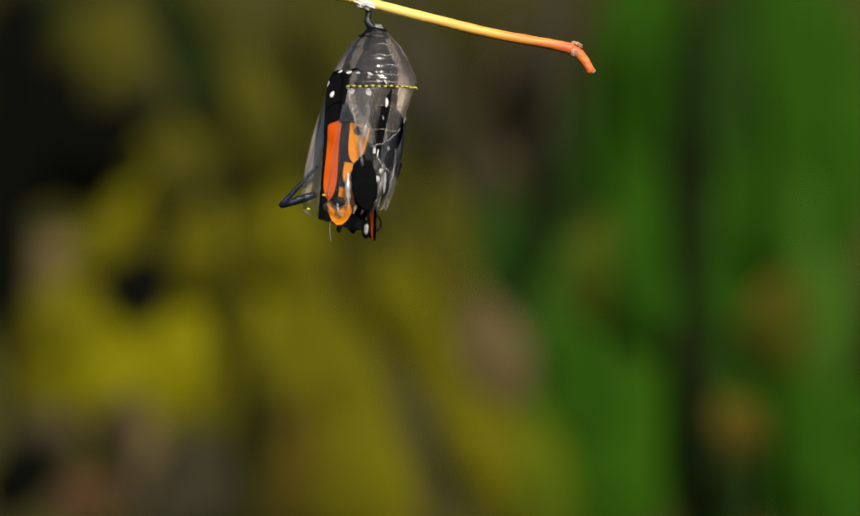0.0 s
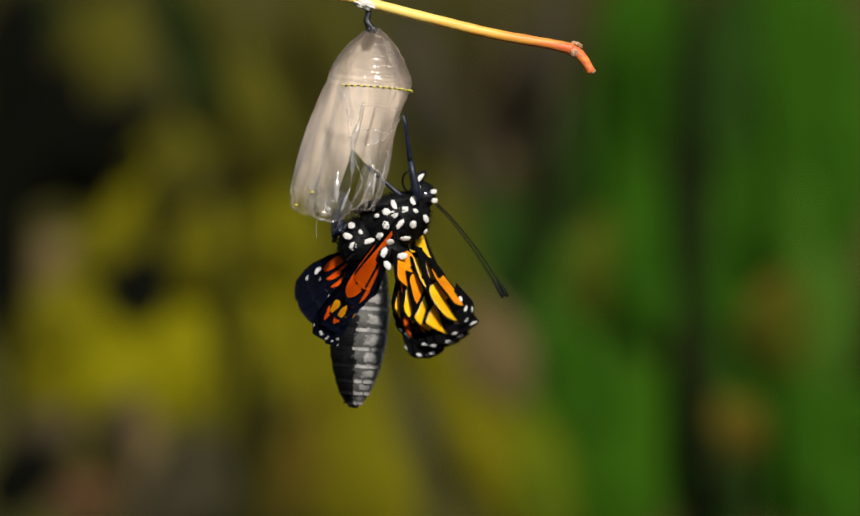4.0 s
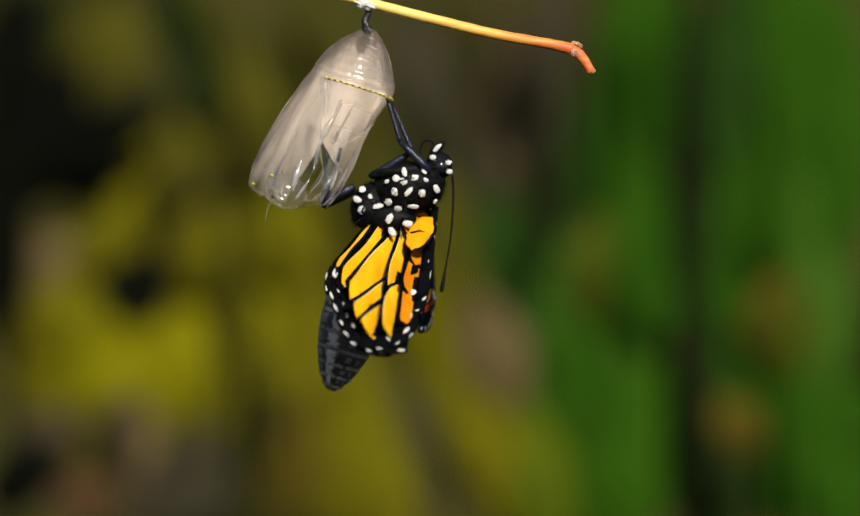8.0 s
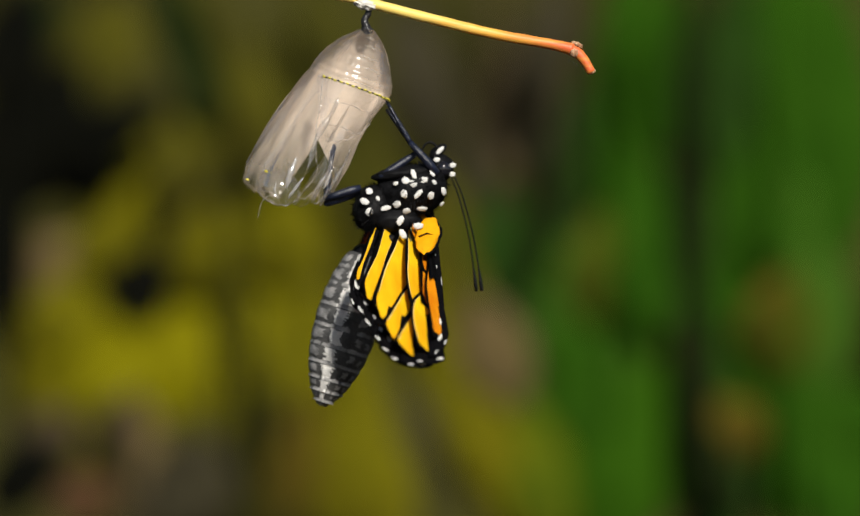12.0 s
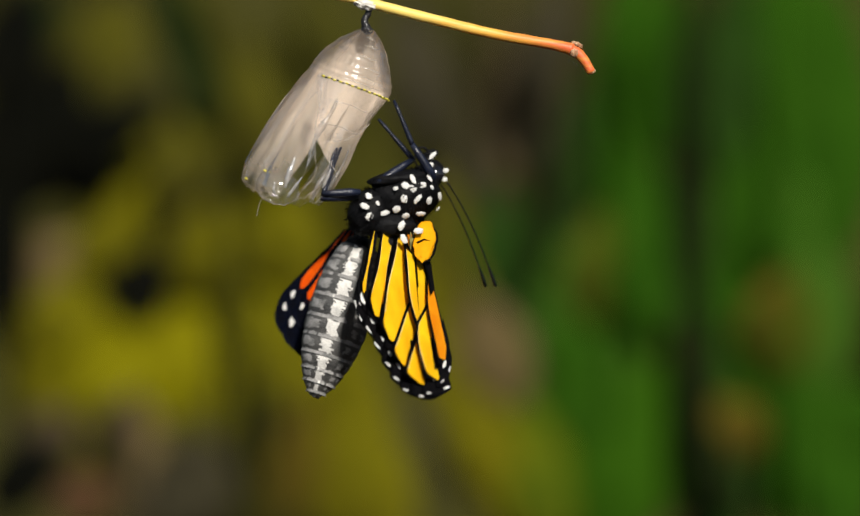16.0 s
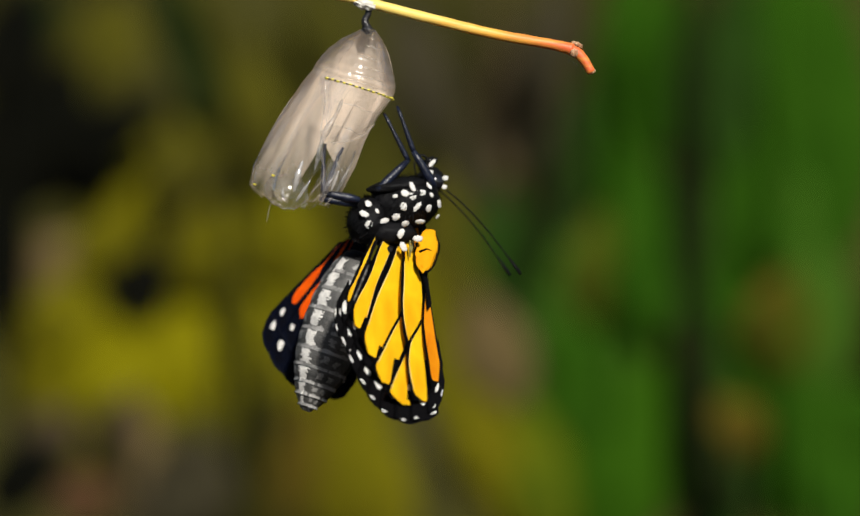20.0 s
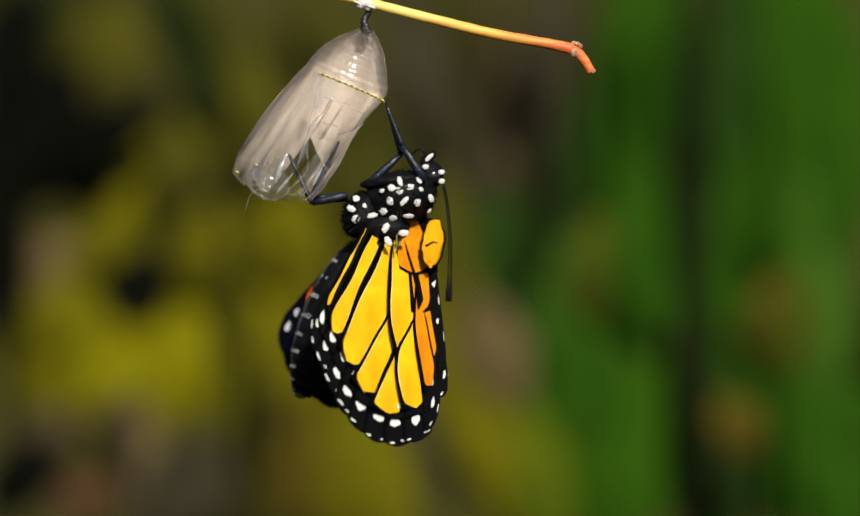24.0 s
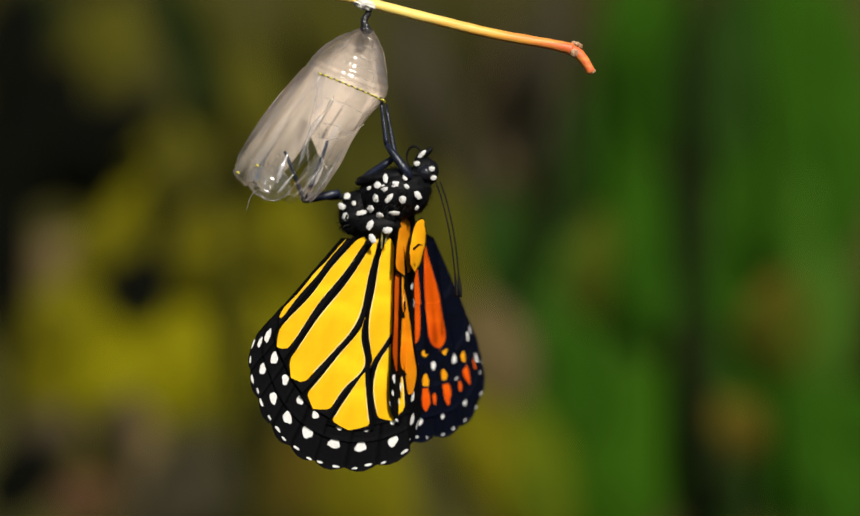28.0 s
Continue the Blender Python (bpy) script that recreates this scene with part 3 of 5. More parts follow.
    pts = [case_point(hem(k / 18) + 0.04 * math.sin(k * 1.9), 18 + 3.8 * k, 1.015) for k in range(19)]
    part("abdomen_rim", tube("abdomen_rim", pts, [0.05 + 0.06 * abs(math.sin(k * 1.7)) for k in range(19)], M_RIB, 6), root, "whitish rim where the abdomen skin ends")
    for w0, w1, h0, h1, r in ((4, 13, 6.7, 9.6, 0.5), (38, 45, 9.0, 11.0, 0.34), (64, 70, 8.4, 10.9, 0.3)):
        pts = [case_point(h0 + (h1 - h0) * k / 16, w0 + (w1 - w0) * k / 16 + 2 * math.sin(k * 0.5), 0.985) for k in range(17)]
        part("wet_ridge", tube("wet_ridge", pts, [0.03 + r * math.sin(math.pi * k / 16) ** 0.7 * (0.75 + 0.25 * math.sin(k * 1.1)) for k in range(17)], M_WET, 12), root, "shiny wet fold in the skin")
    # white-tinted tubes: the skin's highlights are put into their colour
    for w0, w1, h0, h1, r in ((-4, 4, 9.3, 10.7, 0.42), (16, 12, 9.9, 11.3, 0.22), (46, 50, 9.3, 10.1, 0.24), (-12, -6, 10.6, 11.5, 0.2)):
        pts = [case_point(h0 + (h1 - h0) * k / 12, w0 + (w1 - w0) * k / 12, 0.99) for k in range(13)]
        part("highlight_fold", tube("highlight_fold", pts, [0.03 + r * math.sin(math.pi * k / 12) ** 0.8 * (0.8 + 0.2 * math.sin(k * 1.7)) for k in range(13)], M_SHINE, 10), root, "white-tinted fold that paints a highlight on the skin")
    pts = [case_point(10.7 + 0.3 * math.sin(k * 0.9) + 0.12 * math.sin(k * 2.7), 22 + 3.6 * k, 1.01) for k in range(19)]
    part("torn_edge", tube("torn_edge", pts, [0.04 + 0.06 * abs(math.sin(k * 1.1)) for k in range(19)], M_RIB, 6), root, "whitish torn edge of skin")
    fleck = blob("white_fleck", (0.1, 0.06, 0.12), M_SHINE, 0.2, 8, 6)
    for k in range(14):
        part("white_fleck", fleck, root, m=Matrix.Translation(case_point(5.95 + 0.11 * k, -33 + 1.9 * k + 5 * (k % 2), 1.01) * MM))
    dot = blob("gold_dot", (0.26, 0.12, 0.15), M_GOLD, 0.2, 8, 6)
    bead = blob("dark_bead", (0.2, 0.13, 0.12), M_STALK, 0.2, 8, 6)
    for k in range(30):
        part("dark_bead" if k % 2 else "gold_dot", bead if k % 2 else dot, root, m=Matrix.Translation(case_point(5.75 + 0.05 * math.sin(k * 2.1), -31 + 119 * k / 29, 1.025) * MM))
    for w, h in ((-32, 10.2), (-60, 10.9)):
        part("gold_dot", dot, root, m=Matrix.Translation(case_point(h, w, 1.02) * MM))
    for pts in (((-2.96, -27.41), (-4.3, -27.85), (-4.89, -28.89), (-4.74, -30.96)), ((1.4, -19.6), (2.2, -21), (3.4, -22), (4.0, -23.6))):
        line = curve_points([(x, -4.59, z) for x, z in pts], 6)
        part("loose_thread", tube("loose_thread", line, [0.09 - 0.05 * i / len(line) for i in range(len(line))], M_RIB, 6), root, "curled pale thread of torn skin")
    part("torn_tag", blob("torn_tag", (3.0, 1.7, 2.3), M_GLASS, 0.15), root, "rounded flap of clear skin", Matrix.Translation(Vector((-3.5, -26.4, -2.2)).xzy * MM))
    return root


case = chrysalis()


# ---- the butterfly ----
GROW = [(0.0, 0.47), (2.7, 0.47), (2.8333, 0.46), (3.2, 0.46), (3.5, 0.46), (5.5, 0.47), (8.0, 0.51), (11.0, 0.565), (15.0, 0.64), (17.0, 0.70), (20.0, 0.79), (24.0, 0.89), (26.0, 0.95), (28.0, 1.0)]


class Wing:
    """A fan of cells on rays from a short root line to the rim; u runs across, s outwards. Past the fold the fan bends away."""

    def __init__(self, root, turn, reach, spread=(0, 1)):
        self.root, self.turn, self.reach, self.spread = root, turn, reach, spread

    def along(self, row, u):
        """Value at u, from 0 to 1, in an even row."""
        n = len(row) - 1
        i = min(n - 1, max(0, int(u * n)))
        return row[i] + (row[i + 1] - row[i]) * (u * n - i)

    def angle(self, u):
        return self.along(self.turn, u)

    def ray(self, u):
        (x0, z0), (x1, z1) = self.root
        k = self.along(self.spread, u)
        base = Vector((x0 + (x1 - x0) * k, 0, z0 + (z1 - z0) * k))
        a = radians(self.angle(u))
        r0, r1, r2, p = self.reach
        r = r0 + (r1 - r0) * math.sin(u / p * math.pi / 2) if u < p else r1 + (r2 - r1) * ((u - p) / (1 - p)) ** 2
        r *= 1 - 0.1 * max(0, (u - 0.88) / 0.12) ** 2 - 0.08 * max(0, (0.1 - u) / 0.1) ** 2
        return base, Vector((-r * math.sin(a), 0, -r * math.cos(a)))

    def flat(self, u, s):
        base, tip = self.ray(u)
        return base + (tip - base) * s

    def slide(self, u, s0, s1, size):
        """Middle of a piece while the wing is still small: its outer end keeps its share of the reach."""
        p = self.flat(u, 0.5 * (s0 + s1))
        return p + (self.flat(u, 1) - self.flat(u, 0)) * (s1 * (size - 1))

    def pleat(self, u, s0, s1, long, wide, yaw=0.0, right=1.0, broad=False):
        """A piece of the soft wing: shoved in lengthwise, drawn in sideways and turned on its own length like a pleat."""
        base, mid = self.flat(u, 0), self.flat(u, 0.5 * (s0 + s1))
        end = self.flat(u, s1)
        way = (self.flat(u, 1) - base).normalized()
        fan = wide - 0.56 * (1 - wide) * wide if broad else wide
        root = 0.8 + 0.2 * wide if broad else wide
        fold = max(0.0, math.acos(min(1.0, max(0.66 if broad else 0.5, wide * math.cos(radians(yaw)) * 1.15))) - radians(yaw)) * (0.4 if s1 > 0.86 else 1.0)
        x, lap = base.x * root + (end.x - base.x) * fan, 4.4 * root
        if x > lap:
            k = min(1.0, (1 - right) / 0.35)
            x = lap + (x - lap) * right
            fold = fold * (1 - k) - k * radians(yaw + 26)
        soft = Vector((way.x * fan, 0, way.z * long)).normalized()
        swing = math.atan2(soft.x, soft.z) - math.atan2(way.x, way.z)
        m = Matrix.Translation(Vector((x, 0, end.z * long)) * MM) @ Matrix.Rotation(swing, 4, "Y")
        return m @ Matrix.Rotation(-fold, 4, way) @ Matrix.Translation((mid - end) * MM)


class Cell:
    """A cell between two veins: left and right edge as rows of (s, u), from s0 to s1, with rounded head and tail."""

    def __init__(self, left, right, s0, s1, field, layer, head=0.0, tail=0.0, dots=(), edge=None):
        self.left, self.right, self.s0, self.s1, self.field, self.layer = left, right, s0, s1, field, layer
        self.head, self.tail, self.dots, self.edge = head, tail, dots, edge or M_BLACK
        self.pale = field is M_YELLOW

    def edges(self, s):
        return smooth(self.left, s), smooth(self.right, s)


def smooth(rows, s):
    """Value at s on a smooth line through rows of (s, value), or a plain number."""
    if isinstance(rows, (int, float)):
        return rows
    if s <= rows[0][0]:
        return rows[0][1]
    for i, ((a, x), (b, y)) in enumerate(zip(rows, rows[1:])):
        if s <= b:
            p, q = rows[max(i - 1, 0)], rows[min(i + 2, len(rows) - 1)]
            g, h = (y - p[1]) / (b - p[0]) * (b - a), (q[1] - x) / (q[0] - a) * (b - a)
            k = (s - a) / (b - a)
            return x + g * k + (3 * (y - x) - 2 * g - h) * k * k + (g + h - 2 * (y - x)) * k ** 3
    return rows[-1][1]


def cell_width(q, head, tail):
    """Share of the full cell width at q along a piece; head and tail: where a rounded start ends and a rounded end begins."""
    g = 1.0
    if head and q < head:
        g = math.sqrt(max(0.0, 1 - (1 - q / head) ** 2))
    if tail and q > 1 - tail:
        g = min(g, max(0.0, 1 - ((q - 1 + tail) / (tail * 0.8)) ** 2.2) ** 0.5 if q < 1 - tail * 0.2 else 0.0)
    return max(g, 0.004)


def wing_piece(wing, cell, ci):
    """One cell piece: front and back skins, black veins on its sides, coloured field, raised spots."""
    s0, s1 = cell.s0, cell.s1
    sm = (s0 + s1) / 2
    um = sum(cell.edges(s0 + (s1 - s0) * 0.8)) / 2
    mid = wing.flat(um, sm)
    n = 30 if cell.field else 8
    v, f, idx = [], [], []
    cross = [0, 0.035, 0.35, 0.65, 0.965, 1.0]
    last = s1 > 0.98
    for side in (0, 1):
        for i in range(n + 1):
            q = i / n
            s = s0 + (s1 - s0) * q
            u0, u1 = cell.edges(s)
            across = (wing.flat(u1, s) - wing.flat(u0, s)).length
            vein = min(0.46, 0.59 * (1 + 0.25 * math.sin(s * 14 + u0 * 20)) / max(across, 0.01))
            w = (0.5 - vein) * cell_width(q, cell.head, cell.tail)
            for p in [0, 0.5 - w] + [0.5 - w + 2 * w * c for c in cross[1:-1]] + [0.5 + w, 1]:
                sag = 0.02 * math.sin(math.pi * p) * q if last else 0.0
                pt = wing.flat(u0 + (u1 - u0) * p, s + sag) - mid
                v.append((pt.x * MM, (pt.y + side * 0.03) * MM, pt.z * MM))
    row = len(cross) + 2
    cnt = (n + 1) * row
    for side in (0, 1):
        for i in range(n):
            for j in range(row - 1):
                a = side * cnt + i * row + j
                quad = (a, a + 1, a + row + 1, a + row)
                f.append(quad if side else quad[::-1])
                idx.append((5 if cell.pale and j in (1, row - 3) and 3 < i < n - 4 else 1) if cell.field and 1 <= j <= row - 3 else 0)
    ring = [i * row for i in range(n + 1)] + [n * row + j for j in range(1, row)] + [i * row + row - 1 for i in range(n - 1, -1, -1)] + [j for j in range(row - 2, 0, -1)]
    for a, b in zip(ring, ring[1:] + ring[:1]):
        f.append((a, b, b + cnt, a + cnt))
        idx.append(0)
    d = (wing.flat(um, 1) - wing.flat(um, 0)).normalized()
    for k, (p, q, rx, rz, slot) in enumerate(cell.dots):
        p = p + 0.07 * math.sin(ci * 5.1 + k * 2.3)
        q = q + 0.05 * math.sin(ci * 3.7 + k * 1.9)
        size = 1 + 0.22 * math.sin(ci * 2.9 + k * 4.1)
        s = s0 + (s1 - s0) * q
        u0, u1 = cell.edges(s)
        c = wing.flat(u0 + (u1 - u0) * p, s) - mid
        e = (wing.flat(u0 + (u1 - u0) * (p + 0.1), s) - mid - c).normalized()
        for face in (-1, 1):
            o = len(v)
            y = -0.04 if face < 0 else 0.07
            v.append((c.x * MM, (y + c.y + face * 0.02) * MM, c.z * MM))
            for m in range(14):
                a = 2 * math.pi * m / 14
                r = size * (1 + 0.12 * math.sin(3 * a + p * 9 + ci) + 0.07 * math.sin(5 * a + k))
                g = c + e * (rx * r * math.cos(a)) + d * (rz * r * math.sin(a))
                v.append((g.x * MM, (y + g.y) * MM, g.z * MM))
            for m in range(14):
                tri = (o, o + 1 + m, o + 1 + (m + 1) % 14)
                f.append(tri if face > 0 else tri[::-1])
                idx.append(slot)
    return mesh_of("wing_cell", v, f, [cell.edge, cell.field or cell.edge, M_WHITE, M_GOLDEN, M_ORANGE, M_CREAM], idx), um


def build_wing(name, parent, wing, where, turn, cells, label):
    """The wing's root plate with its sliding pieces; returns (wing object, pieces to key)."""
    plate = blob("wing_root", (abs(wing.root[1][0] - wing.root[0][0]) * 0.14, 0.4, 0.67), M_CHITIN, 0.2)
    for vert in plate.vertices:
        vert.co.y += 0.5 * MM
    ob = part(name, plate, parent, label)
    x, z, y = where
    ob.matrix_basis = Matrix.Translation(Vector((x, y, z)) * MM) @ pose(0, 0, 0, 0, 0, turn)
    made = []
    for ci, cell in enumerate(cells):
        me, um = wing_piece(wing, cell, ci)
        piece = part("wing_cell" if cell.field else "rim_cell", me, ob)
        made.append((piece, um, cell, cell.layer * 0.07, wing))
    return ob, made


def rim(steps, a, b, edge, layer, inner=True):
    """Two rows of black rim pieces: ovals inside, ovals and thin dashes along the outer edge."""
    cells = []
    for i in range(steps):
        l, r = i / steps, (i + 1) / steps
        if inner:
            cells.append(Cell(l, r, 0.72, 0.89, None, layer + i * 0.4, dots=[(0.5, 0.62, a * 0.9, b, 2)], edge=edge))
        cells.append(Cell(l, r, 0.85, 1.0, None, layer + steps * 0.4 + 1 + i * 0.4, dots=[(0.45, 0.42, a, b, 2), (0.25, 0.97, a * 0.75, b * 0.28, 2), (0.75, 0.97, a * 0.75, b * 0.28, 2)], edge=edge))
    return cells


def near_hind_cells():
    # veins as rows of (s, u), from the body outwards
    third = [(0.0, 0.42), (0.12, 0.5), (0.33, 0.585), (0.55, 0.47), (0.8, 0.38)]
    wall = [(0.33, 0.59), (0.45, 0.63), (0.56, 0.68)]
    low = [(0.0, 0.44), (0.12, 0.51), (0.33, 0.59), (0.45, 0.63), (0.56, 0.68)]
    bow = [(0.0, 0.8), (0.2, 0.92), (0.3, 0.92), (0.45, 0.8), (0.57, 0.7)]
    fourth, fifth = [(0.54, 0.66), (0.68, 0.6), (0.84, 0.55)], [(0.56, 0.69), (0.7, 0.72), (0.84, 0.75)]
    return [
        Cell(0, 0.07, 0.02, 0.74, M_YELLOW, 0, 0.1, 0.1),
        Cell(0.07, 0.2, 0.0, 0.79, M_YELLOW, 1, 0.08, 0.1),
        Cell(0.2, third, 0.0, 0.79, M_YELLOW, 2, 0.06, 0.08),
        Cell(third, wall + fourth[1:], 0.35, 0.81, M_YELLOW, 4.2, 0.2, 0.12),
        Cell(low, bow, 0.0, 0.57, M_YELLOW, 3.2, 0.06, 0.12),
        Cell(fourth, fifth, 0.54, 0.84, M_YELLOW, 5.2, 0.25, 0.12),
        Cell([(0.42, 0.83), (0.56, 0.71), (0.84, 0.75)], [(0.42, 0.86), (0.8, 0.89)], 0.42, 0.82, M_YELLOW, 6.2, 0.25, 0.12),
        Cell([(0.26, 0.93), (0.45, 0.87), (0.8, 0.89)], 1.0, 0.26, 0.79, M_AMBER, 7, 0.15, 0.13),
        Cell([(0.0, 0.8), (0.2, 0.92), (0.36, 0.92)], 1.0, 0.0, 0.36, None, 2.8),
    ] + rim(9, 0.68, 0.6, M_BLACK, 8)


def near_fore_cells():
    side = [(0.45, 0.3, 0.34, 0.5, 2), (0.7, 0.7, 0.3, 0.62, 2)]
    return [
        Cell(0, 0.82, 0.0, 0.3, M_AMBER, 0, 0.6, 0.25), Cell(0.34, 0.78, 0.24, 0.5, M_AMBER, 3, 0.3, 0.3), Cell(0.34, 0.78, 0.44, 0.78, M_AMBER, 4, 0.3, 0.3), Cell(0, 0.34, 0.24, 0.8, M_DEEPOR, 4.6, 0.2, 0.2),
        Cell(0.8, 1.0, 0.02, 0.36, None, 1, dots=[(0.75, 0.55, 0.14, 1.9, 5)]), Cell(0.76, 1.0, 0.3, 0.56, None, 5.2, dots=side), Cell(0.76, 1.0, 0.52, 0.88, None, 5.6, dots=side),
    ] + rim(4, 0.42, 0.48, M_BLACK, 6)


def far_fore_cells():
    amber = [(0.5, 0.3, 0.66, 0.9, 3), (0.9, 0.55, 0.36, 0.5, 2), (0.4, 0.8, 0.6, 0.9, 3)]
    red = [(0.4, 0.45, 0.6, 1.7, 4), (0.85, 0.6, 0.4, 1.0, 4), (0.9, 0.2, 0.34, 0.48, 2)]
    cells = [Cell(0, 0.34, 0.0, 0.36, M_ORANGE, 0, 0.2, 0.0, edge=M_BLUE), Cell(0, 0.34, 0.3, 0.58, M_ORANGE, 2, 0.0, 0.4, edge=M_BLUE),
             Cell(0.34, 0.68, 0.0, 0.36, M_ORANGE, 1, 0.15, 0.0, edge=M_BLUE), Cell(0.34, 0.68, 0.3, 0.6, M_ORANGE, 2.2, 0.0, 0.4, edge=M_BLUE),
             Cell(0.68, 1.0, 0.0, 0.36, None, 1.5, edge=M_BLUE), Cell(0.68, 1.0, 0.32, 0.64, None, 2.5, edge=M_BLUE)]
    for i in range(4):
        l, r = i * 0.22, i * 0.22 + 0.24
        cells += [Cell(l, r, 0.53, 0.76, None, 3 + i * 0.4, dots=amber, edge=M_BLUE), Cell(l, r, 0.71, 0.9, None, 5 + i * 0.4, dots=red, edge=M_BLUE)]
    cells += [Cell(0.86, 1.0, 0.55, 0.9, None, 4.8, dots=[(0.6, 0.4, 0.3, 0.52, 2), (0.3, 0.8, 0.37, 0.52, 2)], edge=M_BLUE)]
    return cells + rim(5, 0.37, 0.48, M_BLUE, 7, False)


def far_hind_cells():
    cells = []
    for i in range(5):
        l, r = i * 0.2, i * 0.2 + 0.2
        cells += [Cell(l, r, 0.0, 0.38, M_ORANGE if i < 3 else None, i * 0.4, 0.2, 0.0, edge=M_BLUE), Cell(l, r, 0.34, 0.64, M_ORANGE if i < 3 else None, 2 + i * 0.4, 0.0, 0.4, edge=M_BLUE),
                  Cell(l, r, 0.6, 0.84, None, 4 + i * 0.4, dots=[(0.5, 0.6, 0.44, 0.59, 2)], edge=M_BLUE), Cell(l, r, 0.8, 1.0, None, 6 + i * 0.4, dots=[(0.5, 0.5, 0.44, 0.59, 2)], edge=M_BLUE)]
    return cells


def butterfly():
    root = tagged(new("butterfly"), "black, orange and yellow butterfly spreading its damp wings under its case", "butterfly")
    made = {"root": root}
    # thorax and head
    tx, tz = 0.9, 5.75
    thorax = part("thorax", blob("thorax", (5.0, 4.15, 3.6), M_CHITIN, 0.1, 32, 22), root, "black furry thorax with white spots", Matrix.Translation(Vector((tx, 2.96, tz)) * MM) @ pose(0, 0, 0, 0, -16, 0))
    part("collar", blob("collar", (4.75, 2.9, 1.15), M_CHITIN, 0.12, 32, 16), root, "flat black shoulder collar", Matrix.Translation(Vector((0.2, 2.3, 8.05)) * MM) @ pose(0, 0, 0, 0, -7, 0))
    hx, hz = -4.3, 3.4
    hip = part("hind_body", blob("hind_body", (2.67, 3.26, 3.26), M_CHITIN, 0.12, 28, 18), root, "black hind thorax with white spots", Matrix.Translation(Vector((hx, 3.26, hz)) * MM) @ pose(0, 0, 0, 0, 20, 0))
    wx, wz = -1.33, 1.63
    part("waist", blob("waist", (3.41, 2.52, 1.93), M_CHITIN, 0.12), root, m=Matrix.Translation(Vector((wx, 1.93, wz)) * MM))
    ex, ez = 5.0, 8.9
    head = part("head", blob("head", (1.85, 1.93, 1.93), M_CHITIN, 0.1), root, m=Matrix.Translation(Vector((ex, 3.56, ez)) * MM))
    for y in (-20, 18):
        part("eye", blob("eye", (1.11, 0.81, 1.11), M_EYE, 0, 20, 14), head, "dark domed eye", Matrix.Translation(Vector((0.22, y / 13.5, -0.22)) * MM))
    for y, dz in ((-9, 0), (9, 3)):
        part("palp", tube("palp", curve_points([(-0.89, y / 13.5, 1.19), (-0.59, y / 13.5, 1.93 + dz / 13.5), (0.37, y / 13.5, 2.67 + dz / 13.5), (0.81, y / 13.5, 3.11 + dz / 13.5)], 5), [0.44, 0.52, 0.56, 0.59, 0.59, 0.59, 0.56, 0.52, 0.48, 0.44, 0.41, 0.37, 0.3, 0.22, 0.15, 0.07], M_CHITIN, 10), head, "black palp")
        part("palp_spot", blob("palp_spot", (0.31, 0.22, 0.81), M_WHITE, 0.15, 12, 8), head, "white stripe", Matrix.Translation(Vector((-0.22, y / 13.5 - 0.44, 2.3)) * MM) @ pose(0, 0, 0, 0, 45, 0))
    coil = [(-1.48 + 1.19 * math.cos(k * 0.4) * (1 - k * 0.012), -0.44, 1.93 + 1.63 * math.sin(k * 0.4) * (1 - k * 0.012)) for k in range(14)]
    part("proboscis", tube("proboscis", coil, [0.18 - 0.1 * k / 14 for k in range(14)], M_CHITIN, 6), head, "thin curled tongue")
    # white spots, pressed onto the fur
    spot = blob("white_spot", (0.62, 0.1, 0.46), M_WHITE, 0.5, 18, 12)
    def dot(owner, centre, half, x, z, k):
        cx, cz = centre
        dx, dz = x - cx, z - cz
        inv = owner.matrix_basis.inverted()
        y = owner.matrix_basis.translation.y / MM - half * math.sqrt(max(0.05, 1 - (dx * dx + dz * dz) / (half * 1.35) ** 2))
        p = inv @ (Vector((x, y, z)) * MM)
        out = Vector((p.x / (half * 1.4) ** 2, p.y / half ** 2, p.z / half ** 2)).normalized()
        m = Matrix.Translation(p) @ out.to_track_quat("-Y", "Z").to_matrix().to_4x4() @ pose(0, 0, 0, 0, k * 47 % 180, 0)
        o = part("white_spot", spot, owner, m=m)
        o.scale = (0.6 + 0.15 * (k * 7 % 5), 1, 0.6 + 0.13 * (k * 3 % 5))
    for k, (x, z) in enumerate(((-1.8, 6.6), (-0.5, 7.0), (0.6, 7.9), (0.5, 6.6), (1.9, 7.1), (3.5, 6.8), (-0.7, 5.2), (1.2, 5.2), (3.0, 5.0),
                                (4.9, 5.6), (4.7, 3.9), (-1.6, 3.8), (1.8, 3.2), (-0.3, 2.9), (3.3, 8.2))):
        dot(thorax, (tx, tz), 4.15, x, z, k)
    for k, (x, z) in enumerate(((-5.2, 5.6), (-5.9, 4.2), (-4.1, 4.6), (-5.3, 2.8), (-3.0, 3.3), (-2.3, 2.2))):
        dot(hip, (hx, hz), 3.26, x, z, k + 3)
    for k, (x, y, z) in enumerate((((1.41, 1.7)[0], -2, 0.3), (1.48, -1.33, -0.89), (-0.74, -1.78, 1.04), (-1.04, -1.63, -0.89))):
        o = part("white_spot", spot, head, m=Matrix.Translation(Vector((min(x, 1.5), y, z)) * MM))
        o.scale = (0.7, 0.7, 0.7)
